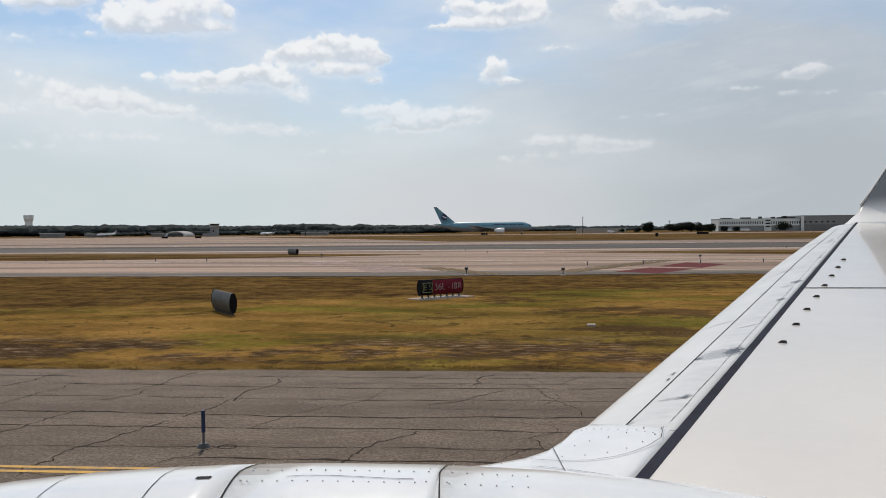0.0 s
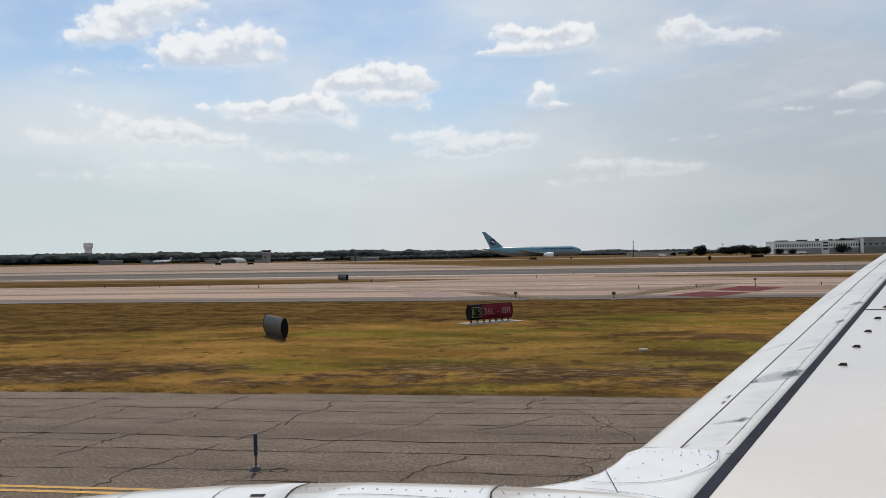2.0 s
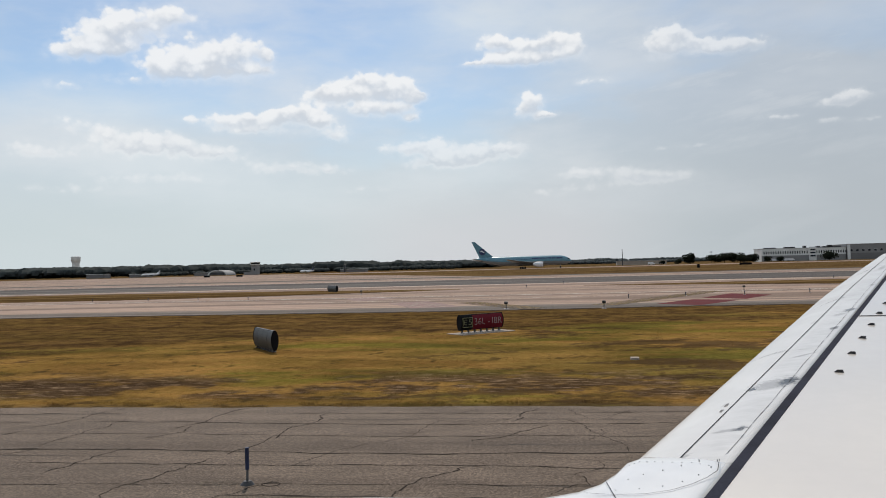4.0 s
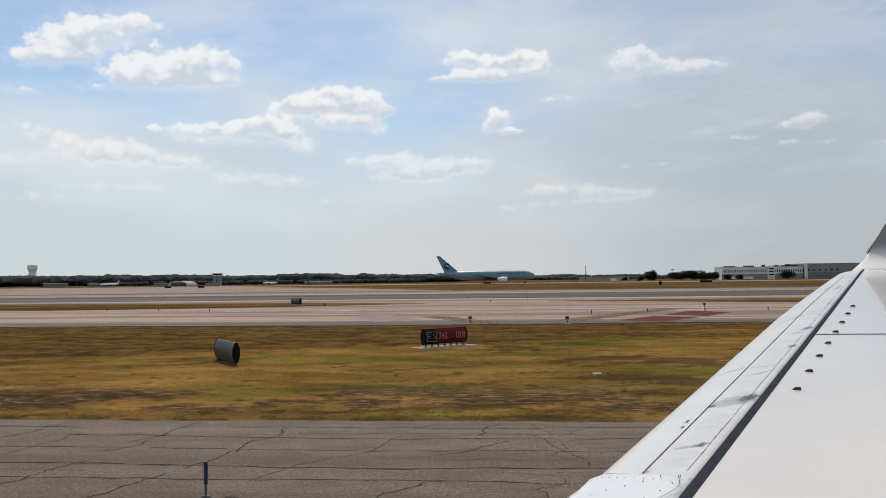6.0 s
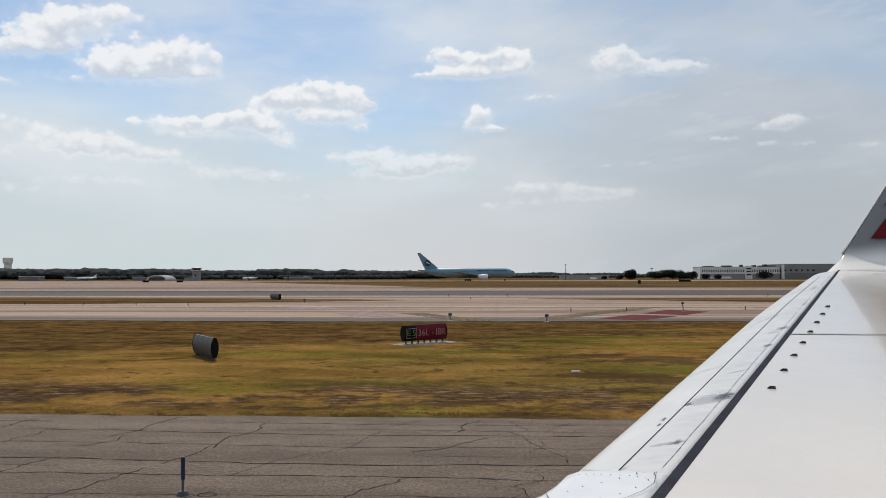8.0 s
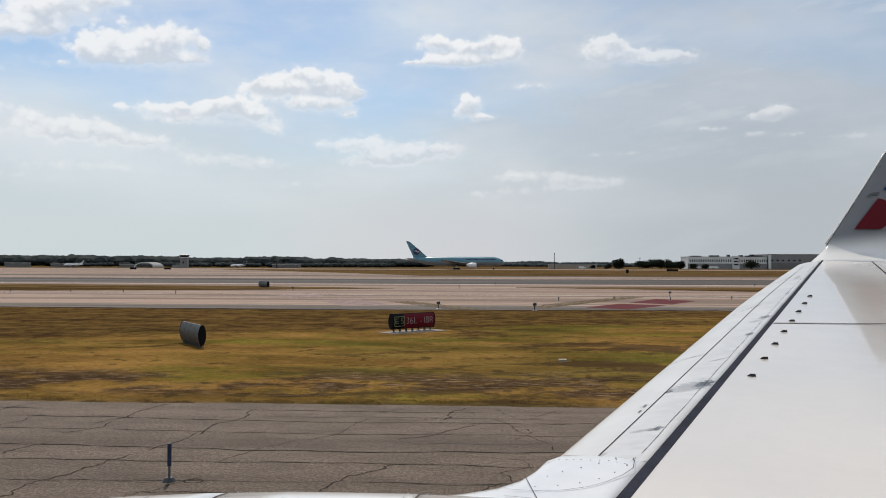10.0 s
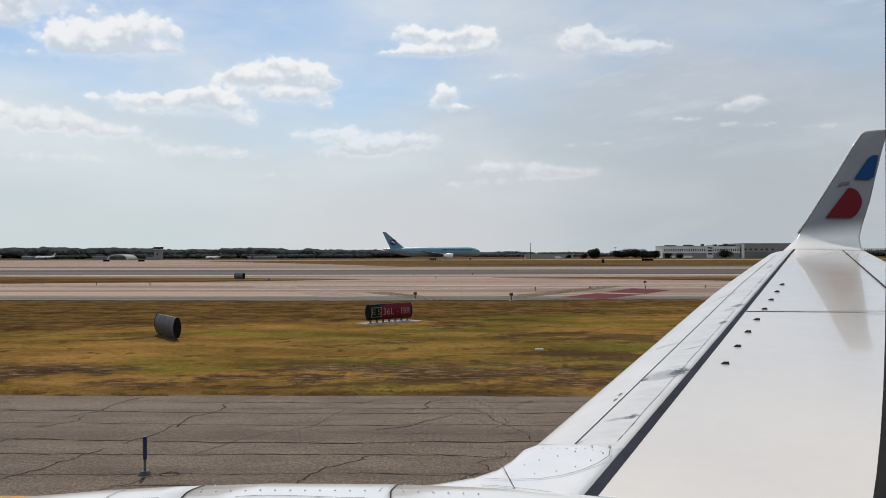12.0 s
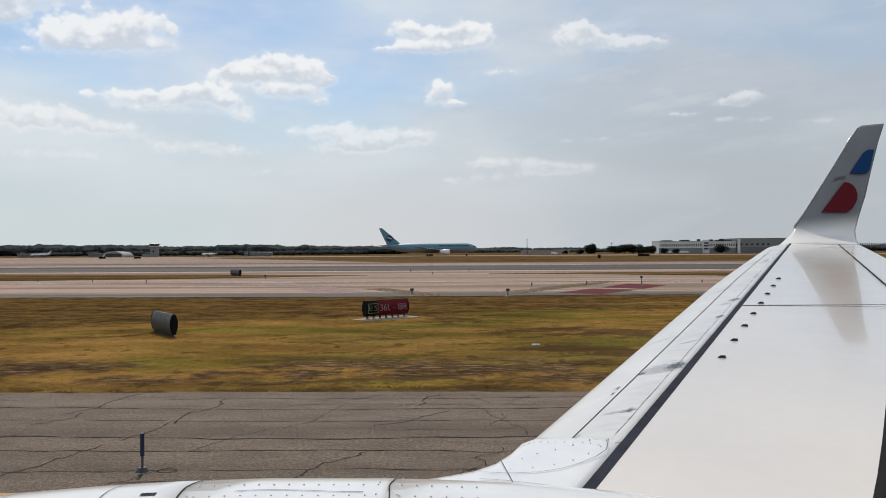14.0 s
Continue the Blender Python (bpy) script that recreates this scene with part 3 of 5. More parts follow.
def text_mesh(body, size, depth=0.004):
    cu = bpy.data.curves.new("text", "FONT")
    cu.body, cu.size, cu.extrude, cu.align_x, cu.align_y = body, size, depth, "CENTER", "CENTER"
    cu.offset = -0.018 * size
    ob = bpy.data.objects.new("text", cu)
    scene.collection.objects.link(ob)
    bpy.context.view_layer.update()
    me = bpy.data.meshes.new_from_object(ob.evaluated_get(bpy.context.evaluated_depsgraph_get()))
    bpy.data.objects.remove(ob)
    return me


# ---- ground and pavements ----
def wavy(x0, x1, y, amp, step=1.5, seed=0.0, length=6.0):
    n = int((x1 - x0) / step)
    pts = []
    for i in range(n + 1):
        x = x0 + (x1 - x0) * i / n
        pts.append((x, y + amp * noise.noise((x / length, seed, 0)) + amp * 0.4 * noise.noise((x * 1.3, seed, 3))))
    return pts


bm = bmesh.new()
bmesh.ops.create_grid(bm, x_segments=40, y_segments=40, size=4500)
ground = tagged(part("ground", bm, TURF), "flat dry grassland of the airfield reaching the horizon", "", "", "structure")
ground.location.z = -0.05

edge = wavy(-160, 160, 21.9, 0.28, 0.4, 2.0, 4.0)
sheet("taxiway", [(-160, -60), (160, -60)] + edge[::-1], 0.0, ASPHALT, "grey cracked asphalt taxiway shoulder")
near = wavy(-260, 260, 68.0, 1.8, 1.0, 5.0, 26.0)
sheet("concrete_apron", near + [(260, 153), (-260, 153)], 0.0, CONCRETE, "pale tan concrete taxiway with worn joints")
inner = wavy(-260, 260, 75.0, 2.6, 2.0, 9.0, 34.0)
sheet("concrete_shoulder", [(x, y - 0.3) for x, y in near] + inner[::-1], 0.003, SHOULDER, "worn grey shoulder along the concrete", 0.1)
sheet("runway", [(-900, 153), (900, 153), (900, 204), (-900, 204)], -0.004, RUNWAY, "dark asphalt runway band with tyre streaks")
sheet("far_taxiway", [(-900, 204), (900, 204), (900, 240), (-900, 240)], 0.0, CONCRETE, "pale concrete strip beyond the runway")
sheet("runway_shoulder", [(-900, 240), (900, 240), (900, 256), (-900, 256)], -0.004, RUNWAY, "narrow dark asphalt shoulder")
sheet("far_apron", [(-900, 256), (-20, 256), (-62, 335), (-180, 520), (-900, 520)], -0.008, CONCRETE, "wide pale apron towards the far trees")
sheet("service_road", [(-1200, 520), (1200, 520), (1200, 590), (-1200, 590)], 0.0, CONCRETE, "pale service road before the far trees")
sheet("grass_island_east", [(5, 132), (24, 124), (44, 112), (74, 103), (240, 98), (240, 137), (60, 138), (28, 135)], 0.04, TURF,
      "tapering island of dry grass in the concrete")
sheet("grass_island_west", [(-240, 106), (-60, 108), (-40, 113), (-22, 120), (-14, 125), (-40, 133), (-80, 140), (-240, 142)], 0.04, TURF,
      "tapering island of dry grass in the concrete")


def blade_field(name, count, x0, x1, y0, y1, h0, h1, label, seed, keep=None, width=0.012, spread=0.05, per=3):
    """Tufts of bent blades as one mesh."""
    r = np.random.default_rng(seed)
    # denser towards the viewer's side
    y = y0 + (y1 - y0) * r.random(count) ** 1.25
    half = (x1 - x0) / 2 * (0.55 + 0.45 * (y - y0) / max(0.1, y1 - y0))
    x = (x0 + x1) / 2 + (r.random(count) * 2 - 1) * half
    if keep is not None:
        k = keep(x, y)
        x, y = x[k], y[k]
    n = len(x)
    x, y = np.repeat(x, per), np.repeat(y, per)
    m = n * per
    x = x + r.normal(0, spread, m)
    y = y + r.normal(0, spread, m)
    h = h0 + (h1 - h0) * r.random(m) ** 2
    a = r.random(m) * 6.283
    wd = width * (1 + y / 60.0)
    dx, dy = np.cos(a) * wd, np.sin(a) * wd
    lx, ly = r.normal(0, 0.45, m) * h, r.normal(0, 0.45, m) * h
    z = np.full(m, -0.05)
    co = np.stack([np.stack([x - dx, y - dy, z], 1), np.stack([x + dx, y + dy, z], 1), np.stack([x + lx, y + ly, z + h], 1)], 1)
    me = bpy.data.meshes.new(name)
    me.vertices.add(3 * m)
    me.vertices.foreach_set("co", co.astype(np.float32).ravel())
    me.loops.add(3 * m)
    me.loops.foreach_set("vertex_index", np.arange(3 * m, dtype=np.int32))
    me.polygons.add(m)
    me.polygons.foreach_set("loop_start", np.arange(0, 3 * m, 3, dtype=np.int32))
    me.update(calc_edges=True)
    me.materials.append(BLADES)
    return tagged(new(name, me), label, "grass", "", "stuff")


def patchy(size, seed, least):
    """Keeps the tufts that fall into patches of a soft random field."""
    r = np.random.default_rng(seed)
    waves = [(r.normal(0, 6.28 / size, 2), r.random() * 6.283) for _ in range(9)]

    def keep(x, y):
        return sum(np.sin(k[0] * x + k[1] * y + f) for k, f in waves) > least
    return keep


blade_field("grass", 40000, -62, 62, 22.0, 62.0, 0.01, 0.035, "short dry mown grass, straw and olive", 3, width=0.010, spread=0.07)
blade_field("weeds", 22000, -36, 36, 21.65, 23.0, 0.015, 0.075, "ragged weeds along the asphalt edge", 5, keep=patchy(2.2, 21, 1.2), width=0.011)
blade_field("tall_tufts", 2600, -56, 56, 22.3, 36, 0.02, 0.07, "darker taller tufts scattered in the grass", 8,
            keep=patchy(2.6, 33, 1.6), spread=0.14, per=7, width=0.012)


# ---- cracks and paint on the pavements ----
def ribbon(bm, path, widths, z):
    prev = None
    for i, (x, y) in enumerate(path):
        a, b = path[max(0, i - 1)], path[min(len(path) - 1, i + 1)]
        t = Vector((b[0] - a[0], b[1] - a[1], 0)).normalized()
        nrm = Vector((-t.y, t.x, 0)) * widths[i] / 2
        pair = (bm.verts.new((x + nrm.x, y + nrm.y, z)), bm.verts.new((x - nrm.x, y - nrm.y, z)))
        if prev:
            bm.faces.new((prev[0], prev[1], pair[1], pair[0]))
        prev = pair


def crack(bm, start, heading, length, wander, width, z=0.004):
    """A jagged crack: straight runs that kink, each with fine jitter."""
    x, y = start
    pts, ws = [(x, y)], [width * 0.4]
    s = 0.0
    while s < length:
        a = heading + rng.gauss(0, wander)
        run = rng.uniform(0.25, 0.9)
        for _ in range(max(1, int(run / 0.11))):
            b = a + rng.gauss(0, 0.36)
            x, y = x + math.cos(b) * 0.11, y + math.sin(b) * 0.11
            pts.append((x, y))
            ws.append(width * rng.uniform(0.35, 1.3))
            s += 0.11
        if y > 21.3:
            break
    ws[-1] = width * 0.2
    ribbon(bm, pts, ws, z)


bm = bmesh.new()
lanes = (12.3, 13.25, 14.0, 15.4, 16.6, 18.2, 19.6, 20.9)


def lane_y(k, x):
    return lanes[k] + 0.34 * noise.noise((x / 7.0, k * 3.7, 0)) + 0.12 * noise.noise((x / 1.1, k * 3.7, 5)) + 0.04 * noise.noise((x / 0.3, k, 9))


for k, wd in enumerate((0.014, 0.034, 0.012, 0.022, 0.036, 0.016, 0.026, 0.018)):
    x = -34.0
    while x < 30:
        ln = rng.uniform(8, 26)
        n = int(ln / 0.16)
        pts = [(x + ln * i / n, lane_y(k, x + ln * i / n)) for i in range(n + 1)]
        ribbon(bm, pts, [2.5 * wd * (0.75 + 0.9 * noise.noise((p[0] / 0.7, k, 2))) * rng.uniform(0.6, 1.3) * min(1, 0.3 + i / 8, 0.3 + (n - i) / 8) for i, p in enumerate(pts)], 0.004)
        x += ln + rng.choice((0.0, 0.0, 1.5, 4.0))
x = -27.0
while x < 17:
    # a crack across the shoulder that jumps sideways where it meets a long one
    y, px = 12.2, x
    wd = rng.choice((0.014, 0.022, 0.032, 0.042))
    lean = rng.choice((1.05, 1.2, 1.3, 1.4, 1.75))
    while y < 21.0:
        ln = rng.uniform(1.2, 4.5)
        crack(bm, (px, y), lean, ln, 0.28, wd)
        px += ln * math.cos(lean) + rng.uniform(-0.3, 0.3)
        y += ln * math.sin(lean)
        if rng.random() < 0.35:
            crack(bm, (px, y), rng.choice((0.1, 0.3, 2.7, 3.0)), rng.uniform(0.8, 3.0), 0.30, wd * 0.6)
        if rng.random() < 0.30:
            y += rng.uniform(0.8, 2.5)
    x += rng.uniform(1.5, 3.2)
tagged(part("cracks", bm, CRACK), "dark winding cracks in the asphalt", "cracks", "", "stuff")

bm = bmesh.new()
for i in range(7):
    y = rng.uniform(12, 21)
    x = rng.uniform(-24, 16)
    ln = rng.uniform(3, 10)
    pts = [(x + ln * k / 10, y + 0.05 * rng.gauss(0, 1)) for k in range(11)]
    ribbon(bm, pts, [0.05 * math.sin(math.pi * k / 10) * rng.uniform(0.4, 1.4) + 0.01 for k in range(11)], 0.003)
tagged(part("tar_smears", bm, PATCH), "thin worn tar smears on the asphalt", "tar", "", "stuff")


def painted(name, outline, mat, label, z=0.006):
    bm = bmesh.new()
    bm.faces.new([bm.verts.new((x, y, z)) for x, y in outline])
    return tagged(part(name, bm, mat), label, "", "", "structure")


painted("edge_line_outer", [(-60, 12.38), (-5, 12.38), (-5, 12.50), (-60, 12.50)], YELLOW, "yellow taxiway edge line")
painted("edge_line_inner", [(-60, 12.62), (-5, 12.62), (-5, 12.74), (-60, 12.74)], YELLOW, "yellow taxiway edge line")
painted("runway_mark_front", [(8.84, 72.3), (13.02, 79.42), (16.9, 76.7), (12.1, 69.3)], MAROON, "faded red painted panel on concrete")
painted("runway_mark_rear", [(14.28, 81.72), (18.86, 90.9), (21.92, 86.0), (17.73, 78.3)], MAROON, "faded red painted panel on concrete")
painted("runway_mark_worn", [(-17.2, 83.9), (-12.6, 72.5), (-8.3, 74.0), (-13.2, 86.0)], PINK, "worn pinkish painted panel on concrete")
painted("runway_mark_pale", [(-25.6, 98.0), (-21.9, 89.8), (-18.3, 93.8), (-22.2, 102.9)], PINK, "worn pinkish painted panel on concrete")


def hold_bars(a, b, name):
    """Holding-position marking: two solid and two dashed yellow bars on black."""
    a, b = Vector((*a, 0)), Vector((*b, 0))
    t = (b - a).normalized()
    nrm = Vector((-t.y, t.x, 0))
    ob = thing(name, "yellow and black holding position bars painted across concrete", "road marking")
    tagged(ob, kind="structure")
    ln = (b - a).length

    def strip(o0, o1, s0, s1, z):
        bm = bmesh.new()
        q = [a + t * s0 + nrm * o0, a + t * s1 + nrm * o0, a + t * s1 + nrm * o1, a + t * s0 + nrm * o1]
        bm.faces.new([bm.verts.new((v.x, v.y, z)) for v in q])
        return bm

    for o in (-0.2, 0.38, 0.96, 1.56, 2.14):
        part("black_border", strip(o, o + 0.16, 0, ln, 0.006), CRACK, ob)
    for o in (0.0, 0.6):
        part("solid_bar", strip(o, o + 0.3, 0, ln, 0.012), WORN_YELLOW, ob)
    for o in (1.2, 1.8):
        s = 0.0
        while s < ln - 0.9:
            part("dash", strip(o, o + 0.3, s, s + 0.9, 0.012), WORN_YELLOW, ob)
            s += 1.8


hold_bars((5.2, 71.4), (19.2, 97.2), "holding_bars")
hold_bars((-0.6, 68.8), (-7.6, 82.5), "holding_bars")
for y0, y1, nm in ((99.0, 99.5, "guide_line"), (149.5, 150.4, "runway_edge_line"), (206.5, 207.4, "far_edge_line")):
    painted(nm, [(-240, y0), (240, y0), (240, y1), (-240, y1)], WHITE_LINE, "worn pale painted line along the pavement", 0.008)
# arc of a worn guide line on the concrete
bm = bmesh.new()
pts = [(-30 + 60 * i / 30, 88 + 9 * (i / 30) ** 2) for i in range(31)]
ribbon(bm, pts, [0.22] * 31, 0.007)
tagged(part("turn_line", bm, WHITE_LINE), "worn pale curved guide line on concrete", "", "", "structure")
for x, y, sx, sy in ((3.1, 32.6, 0.16, 0.2),):
    bm = boxes((-sx, sx, -sy, sy, -0.06, 0.035), bevel=0.015)
    ob = tagged(part("concrete_slab", bm, PAD), "small pale concrete slab set in the grass", "slab")
    ob.location = (x, y, 0)


# ---- the airliner that carries the camera ----
A_TIP, SWEEP, DIH = Vector((6.092, 15.0, 3.909)), 0.4877, 0.1063


def seam_x(y):
    return A_TIP.x - (15.0 - y) * SWEEP


def wing_z(y):
    return A_TIP.z - (15.0 - y) * DIH


def slat_chord(y):
    k = max(0.0, min(1.0, (y - 10.2) / 4.8))
    return 0.685 - 0.27 * k ** 1.3


def te_x(y):
    return 7.35 - 0.284 * (15.28 - max(y, 4.0))


def thick(y):
    return 0.62 - 0.44 * max(0.0, min(1.0, y / 15.0))


def slat_point(y, u):
    """On the slat: u metres ahead of the seam, on the upper skin."""
    c = slat_chord(y)
    k = min(1.0, u / c)
    return (seam_x(y) - u, y, wing_z(y) - 0.002 - 0.185 * (c / 0.685) * (1 - math.sqrt(max(0.0, 1 - k * k))))


airliner = thing("airliner", "white airliner wing, engine cowling and upturned winglet seen from the cabin", "airplane")


def slat(y0, y1):
    """One slat with a rounded nose, curled under."""
    rings = []
    n = max(2, int((y1 - y0) / 0.4))
    for i in range(n + 1):
        y = y0 + (y1 - y0) * i / n
        c = slat_chord(y)
        ring = [slat_point(y, c * math.sin(math.pi / 2 * k / 14)) for k in range(1, 15)]
        ring = [slat_point(y, 0.022)] + ring
        nose = ring[-1]
        for k in range(1, 6):
            a = math.pi / 2 * k / 5
            ring.append((nose[0] + 0.35 * c * (1 - math.cos(a)), y, nose[2] - 0.10 * math.sin(a)))
        ring.append((seam_x(y) - 0.022, y, wing_z(y) - 0.25))
        rings.append(ring)
    return part("slat", loft(rings, caps=False), SLAT, airliner, "scuffed white leading edge slat", smooth=True)


for y0, y1 in ((-0.3, 4.33), (4.336, 7.02), (7.026, 9.785), (9.791, 12.455), (12.461, 14.6)):
    slat(y0, y1)


def wing_box(y0, y1, v0, v1, name, mat, n=None, z_off=0.0):
    """A piece of the wing between two chord fractions behind the seam."""
    rings = []
    n = n or max(2, int((y1 - y0) / 0.5))
    for i in range(n + 1):
        y = y0 + (y1 - y0) * i / n
        a, b = seam_x(y) + 0.045 - 0.02 * y / 15, te_x(y)
        up, lo = [], []
        for k in range(9):
            v = v0 + (v1 - v0) * k / 8
            x = a + (b - a) * v
            t = thick(y) * (1 - v) ** 1.1 + 0.02
            up.append((x, y, wing_z(y) + z_off - 0.02 * v * v * (b - a)))
            lo.append((x, y, wing_z(y) - 0.02 * v * v * (b - a) - t))
        rings.append(up + lo[::-1])
    bm = loft(rings)
    return part(name, bm, mat, airliner, smooth=False)


wing_box(-0.3, 8.435, 0.0, 0.695, "wing_panel", PAINT, 1)
wing_box(8.445, 14.72, 0.0, 0.695, "wing_panel", PAINT, 1)
wing_box(-0.3, 5.2, 0.70, 1.0, "flap", PAINT, 3)
wing_box(5.22, 10.4, 0.70, 1.0, "flap", PAINT, 2)
wing_box(10.42, 14.72, 0.70, 1.0, "aileron", PAINT, 2)


def strip_on_wing(fn, y0, y1, w0, w1, lift, name, mat, n=40):
    """A narrow strip following a line x = fn(y) on the wing's skin."""
    bm = bmesh.new()
    prev = None
    for i in range(n + 1):
        k = i / n
        y = y0 + (y1 - y0) * k
        wd = w0 + (w1 - w0) * k
        x = fn(y)
        row = [bm.verts.new((x - wd / 2, y, wing_z(y) + lift)), bm.verts.new((x + wd / 2, y, wing_z(y) + lift)),
               bm.verts.new((x + wd / 2, y, wing_z(y) - 0.06)), bm.verts.new((x - wd / 2, y, wing_z(y) - 0.06))]
        if prev:
            for a in range(4):
                b = (a + 1) % 4
                bm.faces.new((prev[a], prev[b], row[b], row[a]))
        prev = row
    bmesh.ops.recalc_face_normals(bm, faces=bm.faces[:])
    return part(name, bm, mat, airliner)


strip_on_wing(lambda y: seam_x(y) + 0.010, -0.2, 14.9, 0.074, 0.034, 0.003, "seal", SEAL)
strip_on_wing(lambda y: seam_x(y) + 0.697 * (te_x(y) - seam_x(y)), 3.0, 14.85, 0.014, 0.014, -0.004, "hinge_gap", LINE)

bm = bmesh.new()
bm.faces.new([bm.verts.new((x, y, wing_z(8.44) + 0.0035 + (y - 8.44) * DIH)) for x, y in ((seam_x(8.44) + 0.04, 8.425), (seam_x(8.44) + 2.0, 8.425), (seam_x(8.44) + 2.0, 8.455), (seam_x(8.44) + 0.04, 8.455))])
part("panel_joint", bm, LINE, airliner)

# spanwise joint along the slats, with short chordwise gaps between them
bm = bmesh.new()
prev = None
for i in range(61):
    y = 4.45 + (13.9 - 4.45) * i / 60
    u = 0.327 * slat_chord(y) / 0.685
    a, b = slat_point(y, u - 0.004), slat_point(y, u + 0.004)
    row = [bm.verts.new((a[0], a[1], a[2] + 0.0025)), bm.verts.new((b[0], b[1], b[2] + 0.0025))]
    if prev:
        bm.faces.new((prev[0], prev[1], row[1], row[0]))
    prev = row
part("slat_joint", bm, LINE, airliner)
for (ya, ua), (yb, ub), (yc, uc), half in (((9.76, 0.275), (9.60, 0.42), (9.24, 0.52), 0.009), ((12.46, 0.25), (12.30, 0.34), (11.9, 0.42), 0.012), ((7.06, 0.34), (7.02, 0.46), (6.92, 0.58), 0.0025)):
    bm = bmesh.new()
    prev = None
    for i in range(17):
        k = i / 16
        y = (1 - k) ** 2 * ya + 2 * k * (1 - k) * yb + k * k * yc
        u = (1 - k) ** 2 * ua + 2 * k * (1 - k) * ub + k * k * uc
        a, b = slat_point(y - half, u), slat_point(y + half, u)
        row = [bm.verts.new((a[0], a[1], a[2] + 0.003)), bm.verts.new((b[0], b[1], b[2] + 0.003))]
        if prev:
            bm.faces.new((prev[0], prev[1], row[1], row[0]))
        prev = row
    part("slat_gap", bm, LINE, airliner)
# worn line at the rear edge of the slats, broken here and there
y = 4.45
while y < 13.2:
    ln = rng.uniform(0.4, 1.6)
    bm = bmesh.new()
    prev = None
    for i in range(25):
        yy = y + ln * i / 24
        h = 0.0019 * rng.uniform(0.35, 1.25) * (1.0 if 0 < i < 24 else 0.2)
        u = 0.092 * slat_chord(yy) / 0.685 + 0.002 * math.sin(yy * 9)
        a, b = slat_point(yy, u - h), slat_point(yy, u + h)
        row = [bm.verts.new((a[0], a[1], a[2] + 0.0025)), bm.verts.new((b[0], b[1], b[2] + 0.0025))]
        if prev:
            bm.faces.new((prev[0], prev[1], row[1], row[0]))
        prev = row
    part("edge_line", bm, LINE, airliner)
    y += ln + rng.uniform(0.0, 0.06)

# small worn stencil on the slat nose: two short bars
for y0, y1, u0, u1 in ((5.32, 5.37, 0.362, 0.378), (5.45, 5.51, 0.368, 0.384)):
    bm = bmesh.new()
    q = [slat_point(y, u) for y, u in ((y0, u0), (y0, u1), (y1, u1), (y1, u0))]
    bm.faces.new([bm.verts.new((x, y, z + 0.003)) for x, y, z in q])
    part("stencil_bar", bm, GREY_MARK, airliner)

# vortex generators
for i in range(8):
    y = 6.2 + 0.5915 * i
    x, z = 2.0 + 0.2914 * i, wing_z(y)
    bm = bmesh.new()
    box(bm, -0.030, 0.030, -0.016, 0.016, 0, 0.003)
    prof = [(-0.030, 0.0), (0.030, 0.0), (0.027, 0.015), (-0.008, 0.015)]
    lo = [bm.verts.new((px, -0.003, pz + 0.003)) for px, pz in prof]
    hi = [bm.verts.new((px, 0.003, pz + 0.003)) for px, pz in prof]
    bm.faces.new(lo)
    bm.faces.new(hi[::-1])
    for k in range(4):
        bm.faces.new((lo[k], hi[k], hi[(k + 1) % 4], lo[(k + 1) % 4]))
    ob = part("vortex_generator", bm, DARK, airliner)
    ob.matrix_basis = pose(x, y, z, 0, 0, -12)


# winglet
def foil(le, te, out, t, n=9):
    """Closed section between a leading and a trailing point; out points to the outer side."""
    le, te, out = Vector(le), Vector(te), Vector(out).normalized()
    up, lo = [], []
    for i in range(n):
        k = 0.5 - 0.5 * math.cos(math.pi * i / (n - 1))
        h = t * (2.97 * math.sqrt(k) - 1.26 * k - 3.516 * k * k + 2.843 * k ** 3 - 1.036 * k ** 4) / 2 * 1.6
        q = le.lerp(te, k)
        up.append(q - out * h * 0.5)
        if 0 < i < n - 1:
            lo.append(q + out * h)
    return up + lo[::-1]


rings = [
    foil((5.60, 14.62, wing_z(14.62) - 0.10), (7.17, 14.62, wing_z(14.62) - 0.03), (0, 0.1, -1), 0.17),
    foil((5.80, 14.85, wing_z(14.85) - 0.05), (7.24, 14.85, wing_z(14.85)), (0, 0.15, -1), 0.16),
    foil((6.02, 15.08, 3.96), (7.31, 15.06, 3.94), (0, 0.35, -1), 0.15),
    foil((6.19, 15.24, 4.06), (7.37, 15.20, 4.00), (0, 0.7, -0.7), 0.14),
    foil((6.30, 15.36, 4.19), (7.40, 15.30, 4.11), (0, 1, -0.6), 0.13),
    foil((6.51, 15.48, 4.45), (7.53, 15.43, 4.38), (0, 1, -0.45), 0.115),
    foil((6.81, 15.63, 4.82), (7.74, 15.60, 4.78), (0, 1, -0.43), 0.10),
    foil((7.21, 15.82, 5.33), (7.97, 15.82, 5.31), (0, 1, -0.43), 0.085),
    foil((7.61, 16.02, 5.86), (8.21, 16.04, 5.85), (0, 1, -0.43), 0.07),
    foil((7.85, 16.13, 6.15), (8.37, 16.15, 6.18), (0, 1, -0.43), 0.055),
    foil((7.94, 16.16, 6.20), (8.39, 16.17, 6.24), (0, 1, -0.43), 0.02),
]
winglet = part("winglet", loft(rings), WINGLET, airliner, "grey winglet with white root, shade painted between, red and blue marks", smooth=True)


